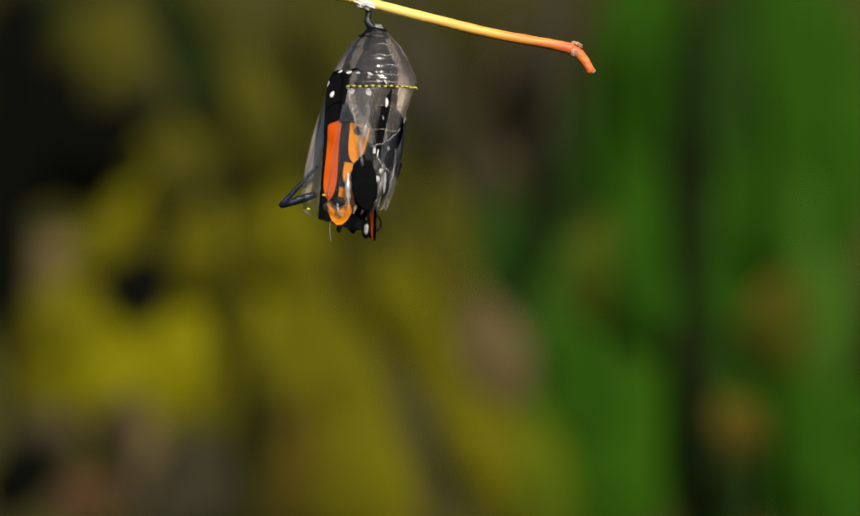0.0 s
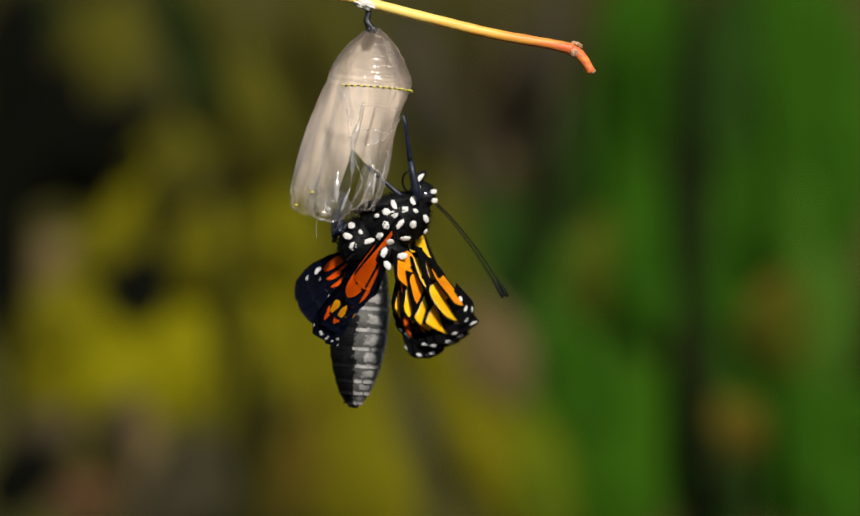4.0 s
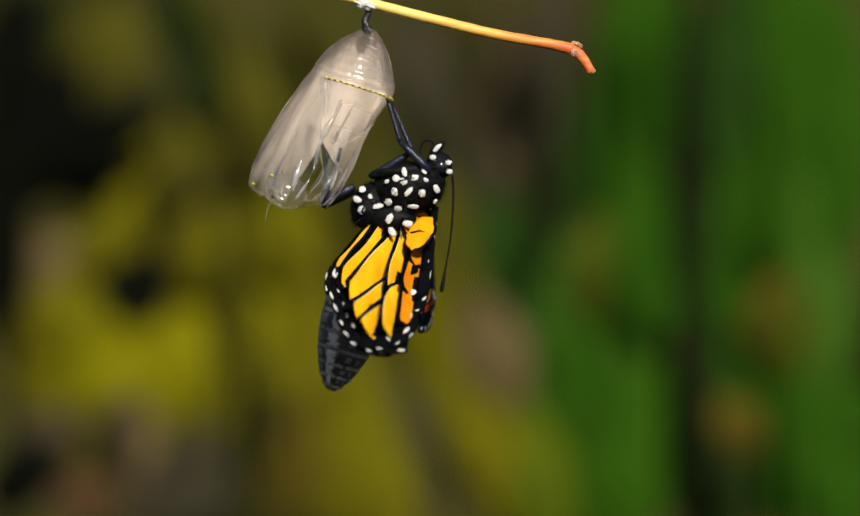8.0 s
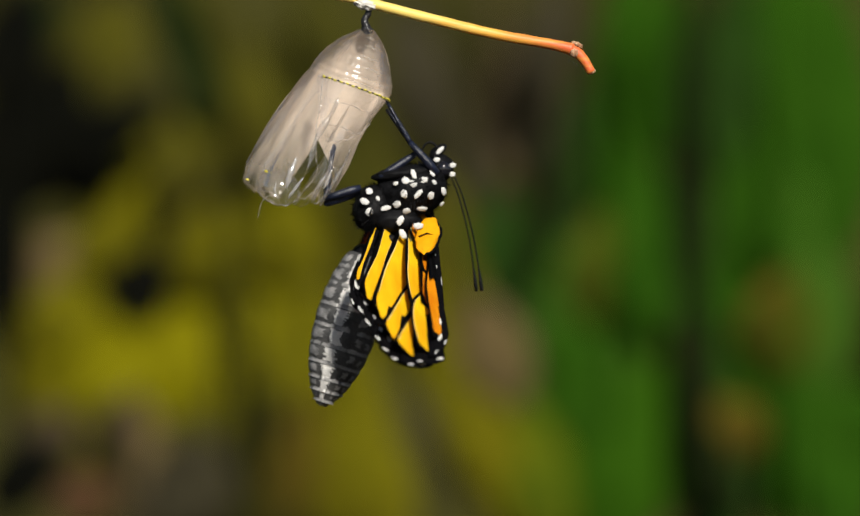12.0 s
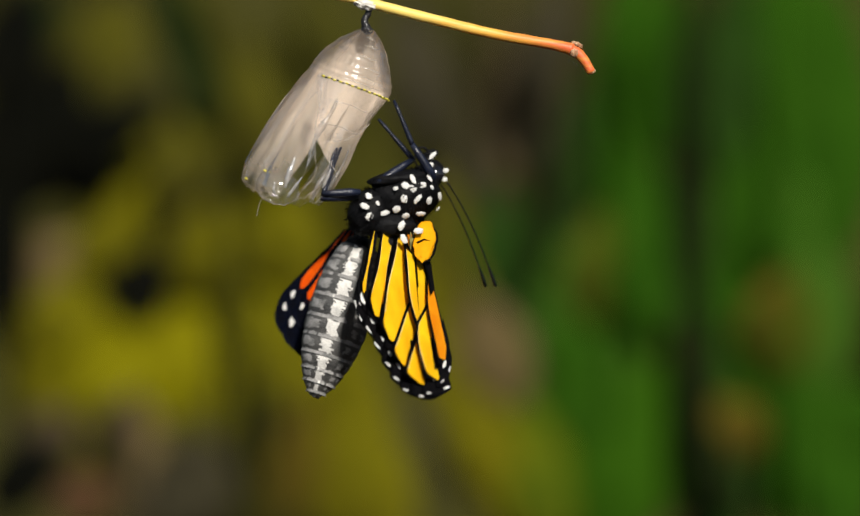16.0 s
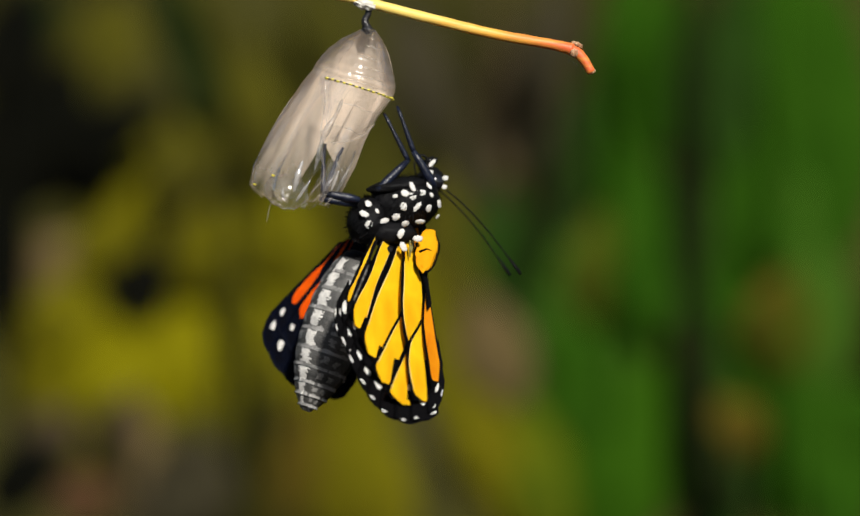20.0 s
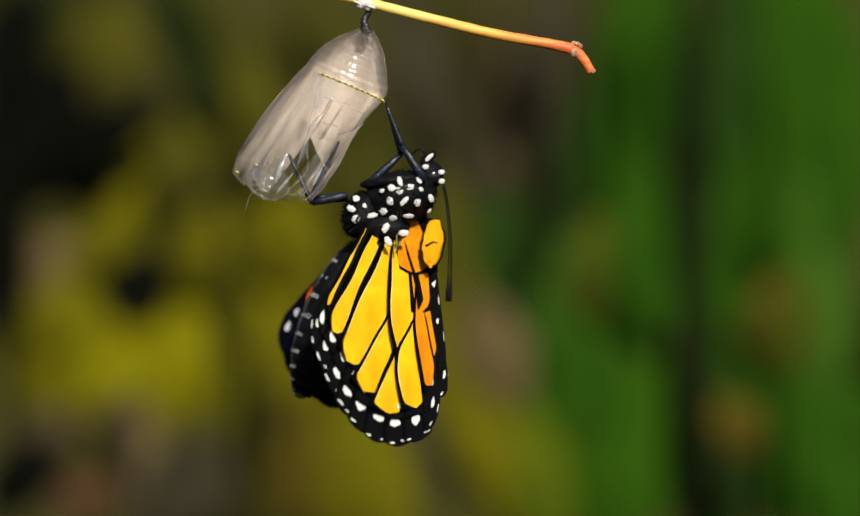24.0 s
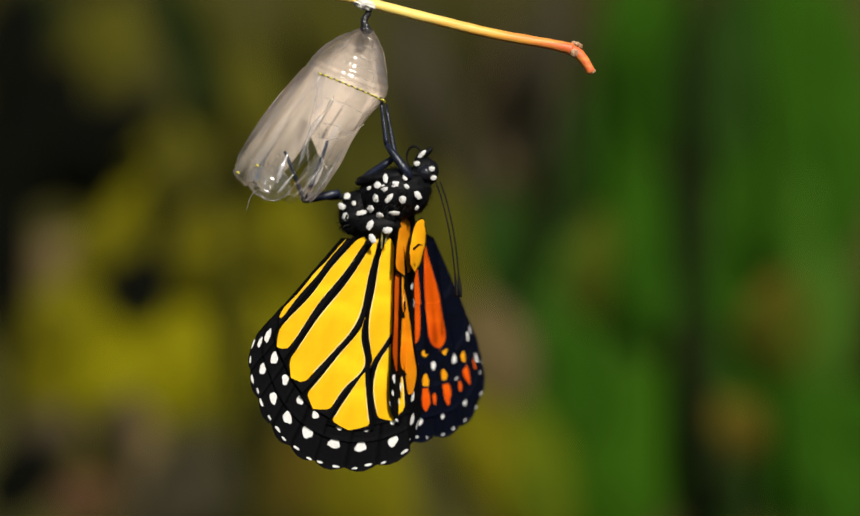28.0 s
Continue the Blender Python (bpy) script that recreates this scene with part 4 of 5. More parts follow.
    for k, (x, z) in enumerate(((1.1, 0.9), (-1.0, -0.2), (-1.33, 1.6))):
        o = part("white_spot", spot, root, m=Matrix.Translation(Vector((x, -1.63, z)) * MM) @ pose(0, 0, 0, 0, k * 60, 0))
        o.scale = (1.1, 1, 0.9)
    # wing hinge: thin olive struts between the wings
    for a, b in (((0.2, 0.7), (0.15, -1.6)), ((0.9, 0.5), (0.5, -0.9))):
        line = curve_points([(x, -1.3 + 1.1 * x, z) for x, z in (a, ((a[0] + b[0]) / 2, (a[1] + b[1]) / 2 + 0.1), b)], 4)
        part("hinge_strut", tube("hinge_strut", line, [0.17 - 0.07 * abs(k / 4 - 1) for k in range(len(line))], M_HINGE, 6), root, "olive strut of the wing hinge")
    # fur
    rnd = random.Random(4)
    for owner, size, count in ((thorax, (5.0, 4.15, 3.6), 1500), (hip, (2.67, 3.26, 3.26), 500)):
        v, f = [], []
        for k in range(count):
            d = Vector((rnd.gauss(0, 1), rnd.gauss(0, 1), rnd.gauss(0, 1))).normalized()
            p = Vector((d.x * size[0], d.y * size[1], d.z * size[2]))
            out = (d + Vector((-0.5, 0, -0.4))).normalized() * (0.37 + 0.44 * rnd.random())
            e = d.cross(Vector((0.3, 0.4, 0.8))).normalized() * 0.07
            o = len(v)
            v += [(p - e) * MM, (p + e) * MM, (p + out) * MM]
            f.append((o, o + 1, o + 2))
        tagged(part("fur", mesh_of("fur", v, f, [M_CHITIN]), owner), kind="stuff")
    # abdomen, in overlapping rings, along -z
    ax, az = -3.41, 0.37
    abdomen = part("abdomen", blob("abdomen", (2.22, 2.07, 1.48), M_CHITIN, 0.1), root, "ringed black abdomen with silvery grey bands")
    abdomen.matrix_basis = Matrix.Translation(Vector((ax, 7.26, az)) * MM) @ pose(0, 0, 0, 0, 17, 0)
    prof = [(0, 32), (30, 44), (65, 52), (105, 56), (145, 56), (180, 53), (212, 47), (240, 38), (262, 29), (280, 17)]
    for r in range(9):
        (d0, r0), (d1, r1) = prof[r], prof[r + 1]
        v, f, idx = [], [], []
        n, seg = 18, 150
        for i in range(n + 1):
            s = i / n
            d = d0 + (d1 - d0) * s
            rr = (r0 + (r1 - r0) * s) * (1.0 + 0.05 * math.sin(math.pi * s)) + (3.0 if i == n else 1.2) - (5 if i == 0 else 0)
            for k in range(seg):
                w = 2 * math.pi * k / seg
                v.append((math.sin(w) * rr / 13.5 * MM, -math.cos(w) * rr * 0.92 / 13.5 * MM, -(d + 4 * (i == n)) / 13.5 * MM))
        for i in range(n):
            for k in range(seg):
                f.append((i * seg + k, i * seg + (k + 1) % seg, (i + 1) * seg + (k + 1) % seg, (i + 1) * seg + k))
                w = (k + 0.5) / seg * 360
                w = (w - 360 if w > 180 else w) + 5 * noise.noise(Vector((i * 0.2, r * 3.1, k * 0.06))) + 7 * noise.noise(Vector((i * 0.9, r * 7.7, k * 0.55)))
                step = i + 2.2 * noise.noise(Vector((i * 0.1, r * 5.3, k * 0.15)))
                if abs(w) > 104:
                    m = 0
                elif i == 0:
                    m = 0
                elif step > 16.2:
                    m = 1
                elif -32 < w < -10:
                    m = 2 if step > 2.2 else 3
                elif 16 < w < 31:
                    m = 1 if 5 < step < 12 else 3
                elif 44 < w < 56:
                    m = 1 if 6 < step < 13 else 3
                elif -84 < w < -48:
                    m = 1 if 5 < step < 13 else 3
                elif w > 84:
                    m = 0
                else:
                    m = 3
                idx.append(m)
        part("ring", mesh_of("ring", v, f, [M_CHITIN, M_GREY, M_PALE, M_SLATE], idx), abdomen)
    part("tail", blob("tail", (1.0, 0.9, 1.0), M_GREY, 0.4), abdomen, m=Matrix.Translation(Vector((0, 0, -20.59)) * MM))
    made["abdomen"] = abdomen
    # wings
    specs = {
        "near_hind": ("hindwing", Wing(((-3.9, 0.44), (5.2, 0.44)), (51, 37, 24.5, 11.5, -4, -21), (21.5, 31, 27.5, 0.66), (0, 0.5, 0.62, 0.71, 0.84, 1)), (-1.78, -0.3, 0.3), 32, near_hind_cells(), "hindwing, yellow cells and black veins, white-spotted rim"),
        "near_fore": ("forewing", Wing(((-2.4, 0.6), (4.0, 1.6)), (10, -13), (25, 27, 24, 0.5)), (2.2, 1.9, 3.0), 28, near_fore_cells(), "forewing, amber cells and black rim with white spots"),
        "far_fore": ("forewing", Wing(((-1.63, 0.44), (2.52, -1.33)), (12, -34), (29.63, 29.04, 22.59, 0.5)), (2.96, 1.33, 8.3), 54, far_fore_cells(), "forewing, deep orange with blue black rim"),
        "far_hind": ("hindwing", Wing(((-3.7, 0.3), (1.48, 0.44)), (55, 0), (20, 25.93, 25.19, 0.7)), (-2.96, -0.89, 11.11), -30, far_hind_cells(), "hindwing, blue black with orange patch and white spots"),
    }
    made["pieces"] = []
    for key, (name, wing, where, turn, cells, label) in specs.items():
        made[key], pieces = build_wing(name, root, wing, where, turn, cells, label)
        made["pieces"] += pieces
        if key == "near_fore":
            made["outer"] = wing
            lobe = part("wing_lobe", blob("wing_lobe", (1.5, 0.22, 3.5), M_GOLDEN, 0.16), made[key], "rounded golden base of the forewing")
            part("lobe_rim", blob("lobe_rim", (1.7, 0.18, 3.6), M_BLACK, 0.16), lobe, "black rim", Matrix.Translation(Vector((0.15, 0.15, 0.05)) * MM))
            part("lobe_mark", tube("lobe_mark", [(-1.0, -0.2, -0.9), (-0.1, -0.28, 0.0), (0.7, -0.24, 0.1)], [0.16, 0.13, 0.04], M_BLACK, 6), lobe, "black streak")
            made["lobe"] = lobe
        if key == "near_hind":
            made["inner"] = wing
    # legs: thigh and shin, along -z from the joint
    made["legs"] = []
    for (x, z), y, thigh, shin, side in (((4.0, 8.0), -0.3, 5.6, 6.4, -1), ((-3.7, 7.4), 1.0, 6.2, 7.2, 1), ((-6.3, 6.1), 0.9, 5.0, 7.3, -1), ((-6.3, 5.6), 1.9, 4.9, 8.4, -1)):
        a = part("thigh", tube("thigh", [(0, 0, 0), (0, 0, -thigh * 0.3), (0, 0, -thigh * 0.7), (0, 0, -thigh)], [0.42, 0.62, 0.52, 0.37], M_LEG, 10), root, "blue black thigh")
        b = part("shin", tube("shin", [(0, 0, 0.15), (0, 0, -shin * 0.1), (0, 0, -shin * 0.5), (0, 0, -shin * 0.62), (0, 0, -shin * 0.8), (0.22, 0, -shin)], [0.33, 0.37, 0.31, 0.25, 0.27, 0.19], M_LEG, 10), root, "blue black shin and foot")
        for k in range(7):
            s = shin * (0.2 + 0.11 * k)
            e = 1 if k % 2 else -1
            part("spine", tube("spine", [(0, 0, -s), (e * 0.44, -0.07, -s - 0.37)], [0.1, 0.03], M_LEG, 5), b)
        made["legs"].append((a, b, Vector((x, y, z)), thigh, shin, side))
    # antennae, along -z with a club
    made["antennae"] = []
    for y in (28, 62):
        line = curve_points([(0, 0, 0), (0.37, 0, -2.96), (0.44, 0, -8.15), (0, 0, -13.33), (-0.3, 0, -15.93)], 6)
        n = len(line)
        ob = part("antenna", tube("antenna", line, [0.1 if i < n - 8 else 0.1 + 0.16 * math.sin((i - n + 8) / 8 * 2.6) for i in range(n)], M_CHITIN, 8), root, "thin black clubbed antenna")
        made["antennae"].append((ob, Vector((*(6.81, 7.56), y / 13.5)).xzy))
    return made


fly = butterfly()


# ---- motion of the case, the body, the wings and the legs ----
# the body's mark (x, z), lean clockwise, turn about the upright
EARLY = [(0.0, -9.9, 10.6, 140, 0), (1.0, -9.8, 9.0, 140, 0), (2.0, -10.2, 4.89, 141, 0), (2.6, -10.9, 1.11, 143, 0), (2.7, -11.6, -2.4, 144, 0), (2.7333, -12.8, -4.4, 166, 0), (2.7667, -14.1, -6.2, 192, 0), (2.8, -14.5, -7.4, 213, 0),
         (2.8333, -14.52, -7.56, 215, 0), (3.0, -15.26, -8.15, 222, 0), (3.2, -12.15, -6.81, 226, 0), (3.3, -8.81, -2.22, 290, -5), (3.4, -5.85, 1.85, 350, -10), (3.5, -5.63, 2, 354, -10)]
LATE_A = [(5.5, -2.96, 5.33, 4), (6.0, -2.59, 4.96, -8), (6.5, -3.63, 4.07, 0), (7.0, -2.74, 4.07, -6), (7.5, -3.48, 3.85, 0), (8.0, -4, 3.7, 4), (8.5, -4.74, 3.48, 18), (9.0, -3.41, 3.48, -3),
          (9.5, -3.41, 3.63, -3), (10.0, -3.78, 3.48, 3), (10.5, -4.3, 3.26, 15), (11.0, -2.96, 3.41, -8), (11.5, -3.19, 3.41, -8), (12.0, -2.96, 3.41, -10), (12.5, -2.67, 2.96, -16), (13.5, -3.41, 2.96, -6)]
LATE_B = [(14.5, -4, 2.96, 5), (15.0, -3.78, 2.81, 2), (15.5, -3.11, 2.74, -28), (16.0, -3.19, 2.74, -22), (16.5, -3.26, 2.67, -30), (17.0, -3.48, 2.22, 0), (17.5, -3.78, 2.37, 0), (18.0, -4.22, 1.78, 3),
          (18.5, -4.74, 2.22, 14), (19.0, -3.78, 2.07, -4), (19.5, -3.63, 2, -5), (20.0, -3.26, 1.7, -22), (20.5, -5.11, 2.22, 14), (21.0, -3.78, 2.22, -8), (21.3, -6.96, 2.96, 26), (21.5, -5.85, 2.81, 20)]
LATE_C = [(22.5, -5.33, 2.52, 6), (23.5, -4.96, 2.44, -2), (24.0, -4.74, 2.44, -4), (24.5, -5.11, 2.44, -2), (25.0, -8.67, 3.19, 35), (25.5, -4.07, 2, -5), (26.0, -6.22, 2.74, 12), (26.5, -6.22, 2.74, 13),
          (27.0, -5.85, 2.67, 5), (27.5, -6.96, 2.81, 24), (28.0, -6.37, 2.81, 15)]
CASE_LEAN = [(0.0, 0), (3.2, 0), (3.4, -2), (3.5, -1.5), (4.5, 9), (5.5, 15.0), (6.0, 16.4), (8.0, 16.8), (12.0, 18.8), (12.5, 19.6), (15.0, 19.2), (16.0, 19.2), (16.5, 16.1), (17.0, 17.4), (18.5, 18.8), (19.5, 18.8), (20.0, 16.4),
             (20.5, 21.5), (21.5, 21.3), (24.0, 22.3), (26.0, 21.3), (28.0, 22)]
BEND = [(0.0, 32, 170), (1.0, 32, 170), (2.0, 31, 170), (2.6, 30, 170), (2.7, 30, 170), (2.7333, 56, 120), (2.7667, 88, 70), (2.8, 113, 32), (2.8333, 114, 30), (3.0, 109, 8), (3.2, 104, 8), (3.3, 53, 60), (3.4, -10, 110), (3.5, -12, 120), (4.5, 0, 50), (5.5, 6, 0), (6.0, 7, 0), (7.0, 3, 0), (8.0, 0, 0), (10.0, 0, 0), (12.0, 0, 0), (15.0, 3, 0), (16.0, 1, -4), (18.0, 3, -20), (20.0, 3, -40), (21.0, 3, -100), (22.5, 5, -130), (24.0, 6, -150), (28.0, 4, -150)]
BREAST = ((-14.52, -3.41), (-12.3, -3.11), (-15.26, -4.07), (-13.63, -3.33))
FEET_A = [(0.0, -10.67, 24.44), (2.6, -10.67, 20), (2.8, -16.89, 6.3), (3.0, -17.11, 6.3), (3.2, -13.63, 6.3), (3.5, -2.96, 24.44), (5.5, -5.19, 22.22), (8.0, -5.86, 21.78), (12.0, -6.23, 21.63), (16.5, -5.19, 22.22), (17.0, -5.64, 21.93), (20.0, -5.34, 22.52),
          (21.3, -6.23, 21.78), (25.0, -6.45, 21.78), (28.0, -6.67, 21.63)]
FEET_B = [(0.0, -7.7, 24.44), (2.6, -7.7, 20), (2.8, -7.41, 6.67), (3.2, -7.7, 6.67), (3.5, -9.19, 11.11), (5.5, -4.59, 21.48), (8.0, -5.19, 21.04), (12.5, -6, 20), (15.0, -5.63, 20.74), (15.5, -6.96, 19.11), (16.5, -6.96, 18.52),
          (17.0, -5.48, 21.04), (20.0, -6.22, 19.63), (21.3, -5.85, 21.04), (28.0, -6, 20.74)]
FEET_C = [(0.0, -18.81, 7.41), (1.0, -21.04, 8.89), (2.6, -20.3, 7.78), (2.8, -14.22, 3.7), (3.2, -14.22, 4.44), (3.5, -12.15, 5.93), (5.5, -14.0, 13.0), (8.0, -13.8, 14.5), (9.0, -13.6, 14.9), (11.0, -13.04, 15.11), (17.0, -12.74, 14.81), (20.0, -14.37, 15.41),
          (21.3, -18.81, 13.7), (28.0, -19.56, 14.44)]
# one leg sticks out of the split case before the body is free
LOOSE_HIP = [(0.0, -15.4, 8.6), (1.0, -16.2, 10.0), (2.6, -16.4, 10.2)]
LOOSE_FOOT = [(0.0, -15.2, 12.4), (1.0, -15.5, 13.4), (2.6, -15.6, 13.6)]
FEET_D = [(0.0, -10.67, 23.7), (2.6, -10.67, 20), (2.8, -13.26, 4.44), (3.2, -10.67, 5.19), (3.5, -10.67, 7.41), (5.5, -12.59, 15.19), (8.0, -12, 14.96), (12.0, -13.19, 15.41), (16.5, -12.15, 14.96), (20.0, -12, 14.96), (21.3, -12.8, 15.41), (24.0, -12.4, 15.8), (28.0, -13.78, 15.93)]
FEELER = [(0.0, 10), (2.6, 12), (2.7, 14), (2.7333, 70), (2.7667, 135), (2.8, 195), (2.8333, 215), (3.0, 231), (3.2, 277), (3.3, 380), (3.4, 470), (3.5, 478), (4.5, 530), (5.5, 540), (8.0, 544), (11.0, 532), (12.5, 522), (15.0, 540), (15.5, 512), (16.5, 512), (17.0, 538),
          (19.0, 532), (20.0, 495), (20.5, 530), (21.3, 520), (24.0, 536), (25.0, 516), (25.5, 532), (28.0, 528)]


# soft wings: length, width, forward tilt, turn
SOFT_HIND = [(0.0, 0.46, 0.3, 0, 0), (2.7, 0.46, 0.3, 0, 0), (2.7667, 0.6, 0.36, 30, 0), (2.8333, 0.5, 0.26, 50, 0), (3.2, 0.5, 0.26, 50, 0), (3.5, 0.56, 0.32, 56, 0), (5.5, 0.82, 0.38, 56, 2), (8.0, 0.82, 0.45, 51, 4), (12.0, 0.86, 0.5, 46, 8),
             (15.0, 0.88, 0.56, 38, 18), (18.0, 0.9, 0.66, 30, 25), (19.5, 0.905, 0.68, 29, 26), (20.0, 0.91, 0.84, 29, 26), (20.5, 0.91, 0.69, 28, 27), (21.0, 0.91, 0.68, 28, 27), (24.0, 0.94, 0.78, 21, 30), (26.0, 0.97, 0.93, 10, 32), (28.0, 1.0, 1.0, 0, 32)]
SOFT_FORE = [(0.0, 0.72, 1.0, 0, 0), (2.6, 0.72, 1.0, 0, 0), (2.7, 0.6, 0.95, 0, 0), (2.8333, 0.46, 0.9, 15, 0), (3.2, 0.46, 0.9, 15, 0), (3.5, 0.6, 0.6, 40, 0), (5.5, 0.72, 0.62, 52, 2), (8.0, 0.75, 0.64, 48, 4), (12.0, 0.8, 0.58, 43, 8), (15.0, 0.84, 0.6, 36, 16),
             (18.0, 0.88, 0.64, 29, 22), (21.0, 0.9, 0.74, 26, 24), (24.0, 0.95, 0.9, 18, 27), (25.5, 0.96, 0.92, 10, 30), (26.0, 0.97, 0.62, 8, 60), (26.5, 0.975, 0.62, 6, 62), (27.0, 0.98, 0.85, 4, 34), (27.5, 0.99, 0.5, 2, 70), (28.0, 1.0, 0.55, 0, 66)]
# the rim stays curled in at first
TUCK = [(0.0, 0.9), (8.0, 0.91), (12.0, 0.87), (21.0, 0.9), (24.0, 0.96), (28.0, 1.0)]
# wings thrown open for a moment
FLAP = [(0.0, 0), (24.5, 0), (25.0, -49), (25.5, 0), (28.0, 0)]
# the hindwing hangs a little askew
SWAY = [(0.0, 0), (5.0, 0), (5.5, 6), (8.0, 6), (12.0, 2), (19.5, -1), (20.0, 2), (20.5, -2), (21.0, -3), (24.0, -5), (26.0, -1), (28.0, 0)]
# how far the abdomen is pushed into the tip of the case
TUCKED = [(0.0, 7.4), (1.0, 6.6), (2.0, 3.8), (2.6, 2.6), (28.0, 2.6)]
# the abdomen stretches down between beats
STRETCH = [(0.0, 0), (2.7, 0), (2.8333, -26), (3.2, -26), (3.5, -34), (5.5, 46), (6.0, 32), (7.0, 48), (8.0, 24), (10.0, 26), (12.0, 48), (15.0, 32), (16.0, 22), (18.0, 34), (21.0, 38), (24.0, 32), (28.0, 20)]


# while the wings are still soft: root (x, z, depth), way clockwise from up, turn
SPREAD = [(0.0, 0.7), (2.7, 0.7), (2.8333, 1.0), (3.2, 0.9), (3.5, 0.6), (5.5, 0.82), (12.0, 0.85), (20.0, 0.9), (28.0, 1.0)]
WING_A = [(0.0, -12.2, 7.5, -3.41, 9, 180), (1.0, -12.2, 6.8, -3.41, 9, 180), (2.0, -12.1, 4.2, -3.41, 9, 180), (2.6, -12.5, 1.6, -3.41, 11, 180), (2.7, -13.9, -1.9, -3.41, 15, 180), (2.7333, -14.4, -3.6, -3.5, 32, 135), (2.7667, -15.0, -5.6, -3.7, 52, 90), (2.8, -15.5, -7, -3.7, 66, 45),
          (2.8333, -15.85, -7.78, -3.7, 76, 0), (3.0, -15.7, -8.15, -3.7, 78, 0), (3.2, -6.96, -8.89, -2.22, 66, 0), (3.3, -6.22, -5.19, -2.22, 110, 0), (3.4, -4.37, -4.44, -1.48, 163, 0), (3.5, -4.37, -4.44, -1.48, 163, 0)]
WING_B = [(0.0, -8.6, 15.6, 0.44, 8, 62), (2.6, -9.2, 11.4, 0.44, 10, 62), (2.7, -9.6, 7.4, 0.8, 11, 60), (2.7667, -9.19, -7.04, 1.11, 60, 0), (2.8333, -9.04, -8.89, 0.74, 82, 0), (3.0, -9.04, -8.89, 0.74, 92, 0),
          (3.2, -8.59, -8.15, 0.74, 50, 0), (3.3, -6.22, -5.19, 1.48, 90, 0), (3.4, -3.63, -3.7, 2.67, 140, 0), (3.5, -3.63, -3.7, 2.67, 140, 0)]
WING_C = [(0.0, -7.8, 7.6, 3.2, 6, 52), (2.0, -8, 5.6, 3.2, 6, 52), (2.6, -8.6, 3.4, 3.2, 8, 48), (2.7, -9.2, -0.2, 3.2, 12, 50), (2.8333, -17, -8, 2.96, 80, 66), (3.0, -17, -8, 2.96, 80, 66), (3.2, -12.5, -8.89, 2.96, 70, 60),
          (3.3, -9.19, -5.19, 1.48, 170, 0), (3.4, -9.04, -2.22, -2.22, 232, 44), (3.5, -9.04, -2.22, -2.22, 232, 44)]
WING_D = [(0.0, -9.4, 8.6, 2.8, 5, 50), (2.6, -10, 4.4, 2.8, 6, 50), (2.7, -10.6, 1.4, 2.8, 10, 50), (2.8333, -15.5, -8.15, 3.7, 85, 66), (3.0, -15.5, -8.15, 3.7, 85, 66), (3.2, -12, -8.89, 3.7, 70, 60),
          (3.3, -9.19, -5.19, 2.22, 160, 0), (3.4, -9.56, -2.59, 1.48, 228, 0), (3.5, -9.56, -2.59, 1.48, 228, 0)]


LEAN = [(row[0], row[3]) for row in EARLY] + [(4.5, 357), (5.5, 360), (28.0, 360)]


def body_rows():
    rows = []
    for t, x, z, lean, turn in EARLY:
        a = radians(lean)
        dx, dz = 1.48, 5.33
        rows.append((t, pose(*at(x - dx * math.cos(a) - dz * math.sin(a), z - dz * math.cos(a) + dx * math.sin(a)), 0, lean, -turn)))
    rows.append((4.5, pose(*at(-3.11, 3.33), 0, 357, 0)))
    for t, x, z, turn in LATE_A + LATE_B + LATE_C:
        rows.append((t, pose(*at(x, z), 0, 360, -turn)))
    return rows


def joint_pose(a, b):
    """Pose at a whose -z points to b."""
    d = b - a
    return Matrix.Translation(a * MM) @ d.to_track_quat("-Z", "Y").to_matrix().to_4x4()


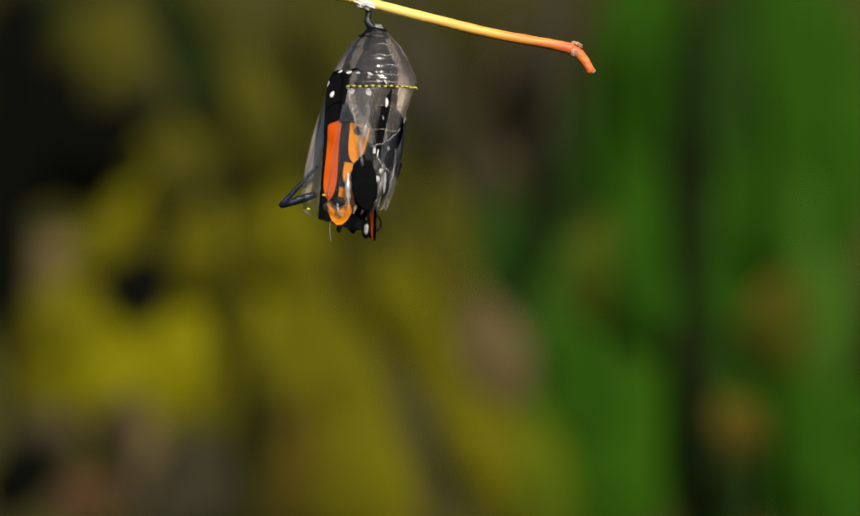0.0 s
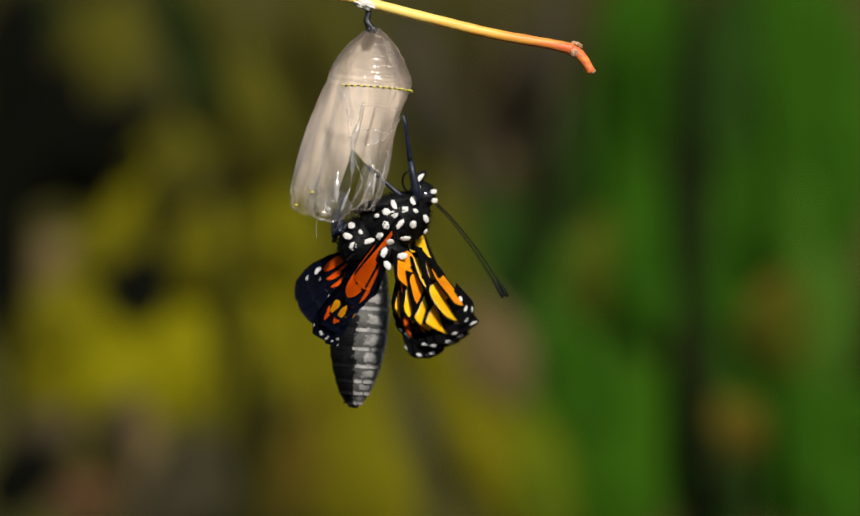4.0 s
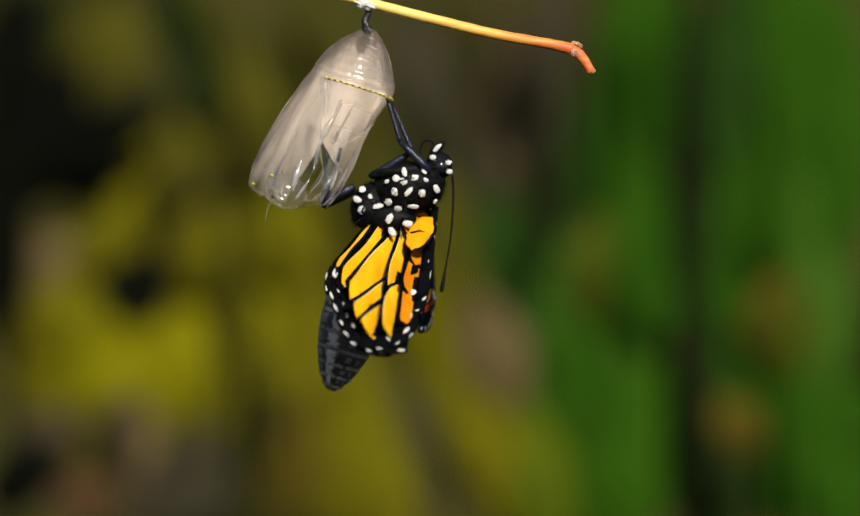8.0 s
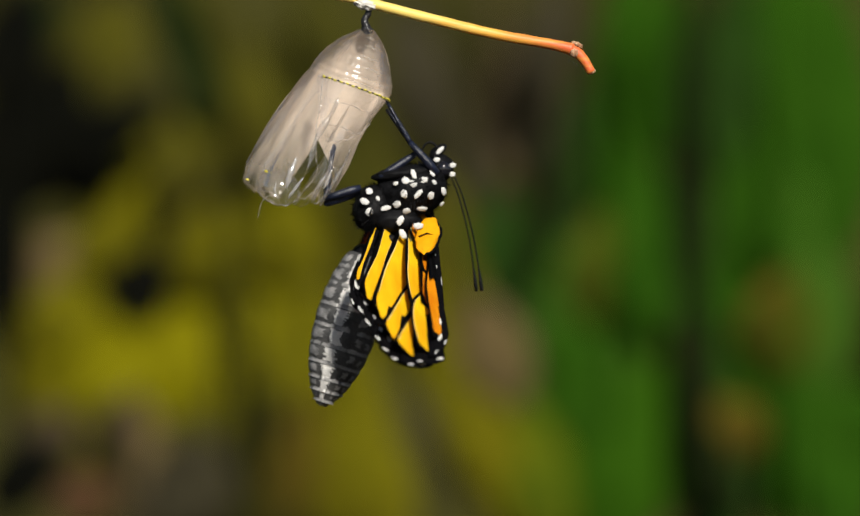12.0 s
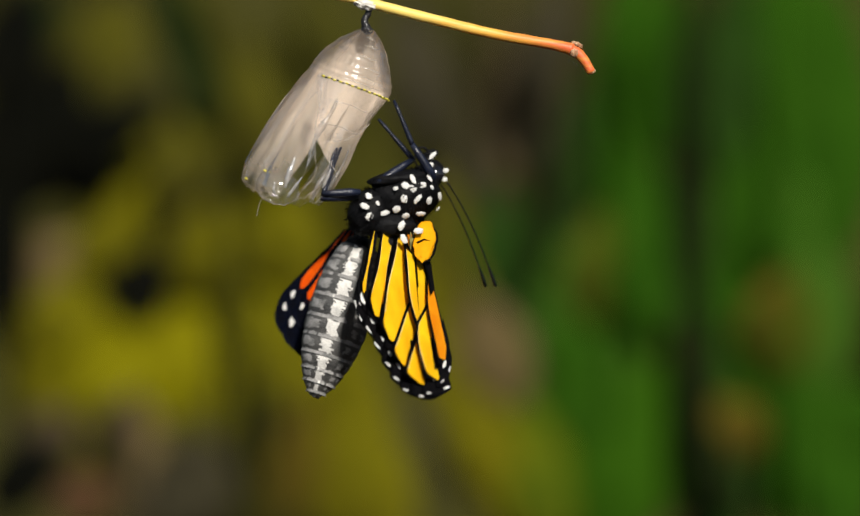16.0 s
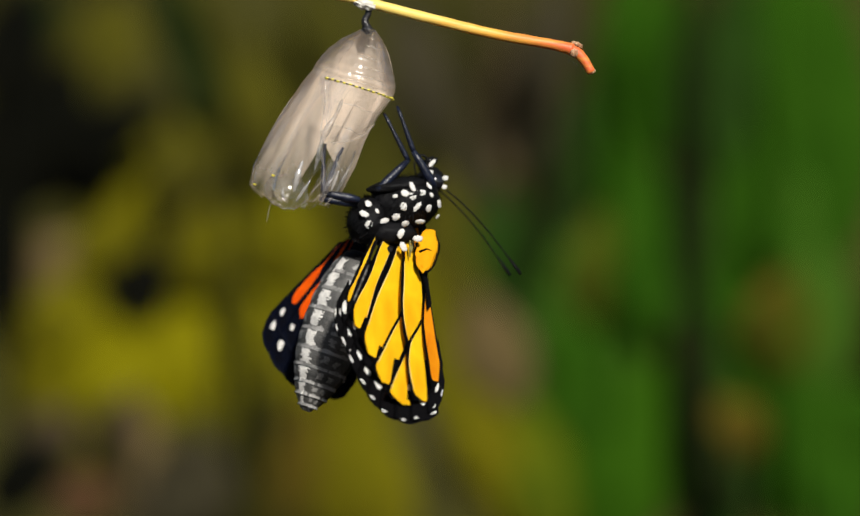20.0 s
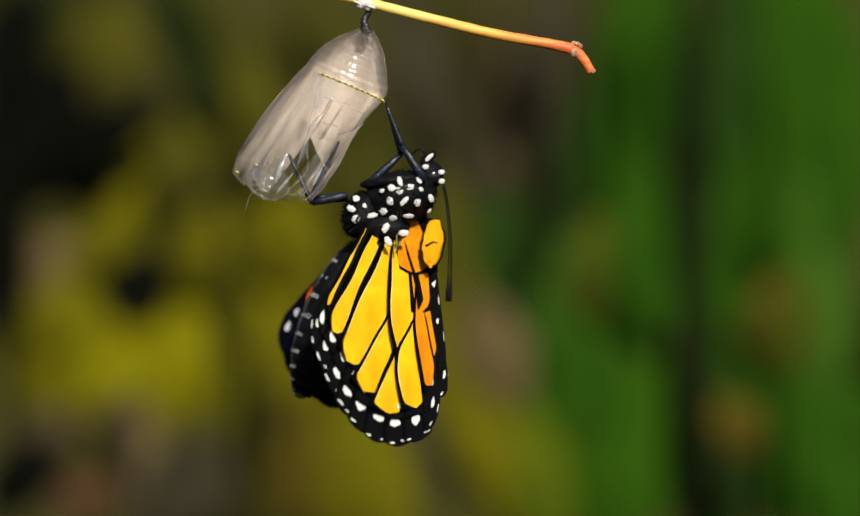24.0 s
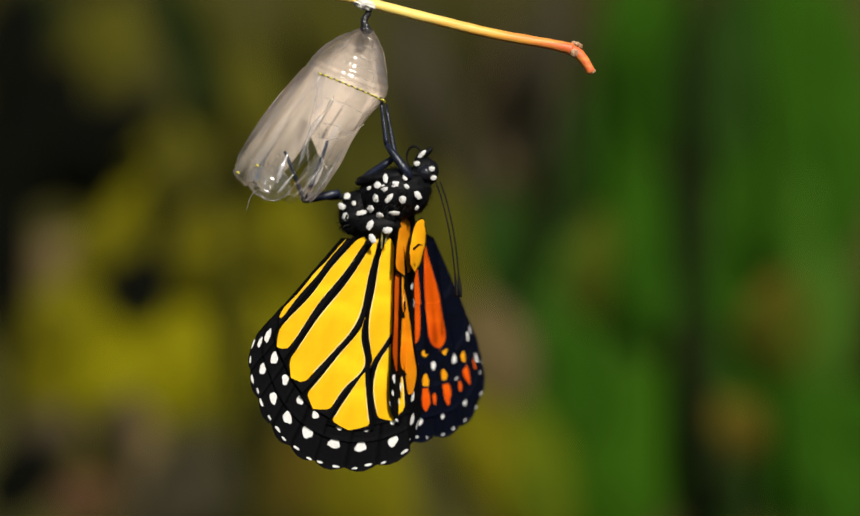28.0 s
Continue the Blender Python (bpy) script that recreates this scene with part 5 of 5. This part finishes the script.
def motions():
    lean0 = case.matrix_basis.translation.copy()
    walk(case, [(t, Matrix.Translation(lean0) @ pose(0, 0, 0, 0, a, 0)) for t, a in CASE_LEAN])
    rows = body_rows()
    walk(fly["root"], rows)
    rest = fly["abdomen"].matrix_basis.copy()
    walk(fly["abdomen"], [(t, rest @ pose(0, -7.04 * MM * max(0, min(1, (2.8 - t) / 0.1)), 0, 0, a, 0) @ pose(0, 0, (lerp(TUCKED, t)[0] * max(0, min(1, (2.8 - t) / 0.1)) - lerp(STRETCH, t)[0] / 13.5) * MM, 0, 0, r)) for t, a, r in BEND])
    for piece, u, cell, depth, wing in fly["pieces"]:
        keys = []
        soft = SOFT_HIND if wing is fly["inner"] else SOFT_FORE if wing is fly["outer"] else None
        if soft:
            turns = [(t, a) for t, x, z, a in LATE_A + LATE_B + LATE_C]
            for t in sorted({row[0] for row in soft} | {t for t, a in turns}):
                long, wide, tilt, turn = lerp(soft, t)
                swing = lerp(turns, t)[0] if t >= 5.5 else 0
                wide *= 1 + 0.013 * min(0, swing)
                keys.append((t, Matrix.Translation((0, depth * MM, 0)) @ wing.pleat(u, cell.s0, cell.s1, long * (lerp(TUCK, t)[0] if cell.s1 > 0.86 else 1), wide, max(0, turn - max(0, swing)), max(0.42, 1 - 0.03 * max(0, swing - 2)), wing is fly["inner"] and t > 3.6)))
        else:
            for t, size in GROW:
                v = 0.55 + (u - 0.55) * (0.2 if t < 2.72 else lerp(SPREAD, t)[0])
                p = wing.slide(v, cell.s0, cell.s1, size)
                keys.append((t, pose(p.x * MM, (depth + p.y) * MM, p.z * MM, 0, wing.angle(v) - wing.angle(u), 0)))
        walk(piece, keys)
    walk(fly["lobe"], [(row[0], pose(max(0.4, 2.25 - (0.9 - row[2]) * 6) * MM, (-2.0 if row[0] > 3.6 else 1.6) * MM, (-2.9 - max(0, row[3] - 18) * 0.08) * MM, 0, 14)) for row in SOFT_FORE])
    start = {t: m for t, m in rows if t < 4}
    for key, table in (("near_fore", WING_A), ("near_hind", WING_B), ("far_fore", WING_C), ("far_hind", WING_D)):
        rest = fly[key].matrix_basis.copy()
        keys = []
        for t, m in start.items():
            x, z, y, way, turn = lerp(table, t)
            soft = SOFT_HIND if key == "near_hind" else SOFT_FORE
            tilt = lerp(soft, t)[2] if key[:4] == "near" else 0
            keys.append((t, m.inverted() @ Matrix.Translation(at(x, z, y)) @ pose(0, 0, 0, 0, way - 180, 0) @ pose(0, 0, 0, -tilt, 0, 0) @ pose(0, 0, 0, 0, 0, turn)))
        if key[:4] == "near":
            for t, x, z, swing in LATE_A + LATE_B + LATE_C:
                long, wide, tilt, turn = lerp(soft, t)
                turn += min(0, swing)
                sway = lerp(SWAY, t)[0] + (0.38 if key == "near_fore" else 0.26) * max(0, -swing)
                keys.append((t, Matrix.Translation(rest.translation) @ pose(0, 0, 0, 0, sway, 0) @ pose(0, 0, 0, -tilt, 0, 0) @ pose(0, 0, 0, 0, 0, turn + lerp(FLAP, t)[0])))
        else:
            swings = ((5.5, 26), (8.0, 26), (21.0, 20), (24.0, 8), (26.0, 0), (28.0, 0)) if key == "far_fore" else ((5.5, -40), (12.0, -40), (15.0, -10), (16.0, 0), (28.0, 0))
            keys += [(t, rest @ pose(0, 0, 0, 0, 0, a)) for t, a in swings]
        walk(fly[key], keys)
    for (thigh, shin, hip, l1, l2, side), feet, breast in zip(fly["legs"], (FEET_A, FEET_B, FEET_C, FEET_D), BREAST):
        up, low = [], []
        chest = hip
        for t, m in rows:
            near = max(0, min(1, (t - 2.7) / 0.13, (3.3 - t) / 0.1))
            hip = chest.lerp((m.inverted() @ at(*breast, chest.y)) / MM, near)
            foot = (m.inverted() @ at(*lerp(feet, t), hip.y)) / MM
            if feet is FEET_C and t < 2.65:
                hip, foot = ((m.inverted() @ at(*lerp(row, t), 0)) / MM for row in (LOOSE_HIP, LOOSE_FOOT))
            d = foot - hip
            r = min(d.length, (l1 + l2) * 0.995)
            r = max(r, abs(l1 - l2) * 1.02)
            d = d.normalized()
            c = (r * r + l1 * l1 - l2 * l2) / (2 * r)
            h = math.sqrt(max(0, l1 * l1 - c * c))
            knee = hip + d * c + Vector((d.z, 0, -d.x)).normalized() * h * side
            up.append((t, joint_pose(hip, knee)))
            low.append((t, joint_pose(knee, hip + d * r)))
        walk(thigh, up)
        walk(shin, low)
    for k, (ob, where) in enumerate(fly["antennae"]):
        keys = []
        for t, m in rows:
            lean = lerp(LEAN, t)[0]
            keys.append((t, Matrix.Translation(where * MM) @ pose(0, 0, 0, 0, lerp(FEELER, t)[0] + k * 0.8 - 180 - lean, k * 4)))
        walk(ob, keys)


motions()
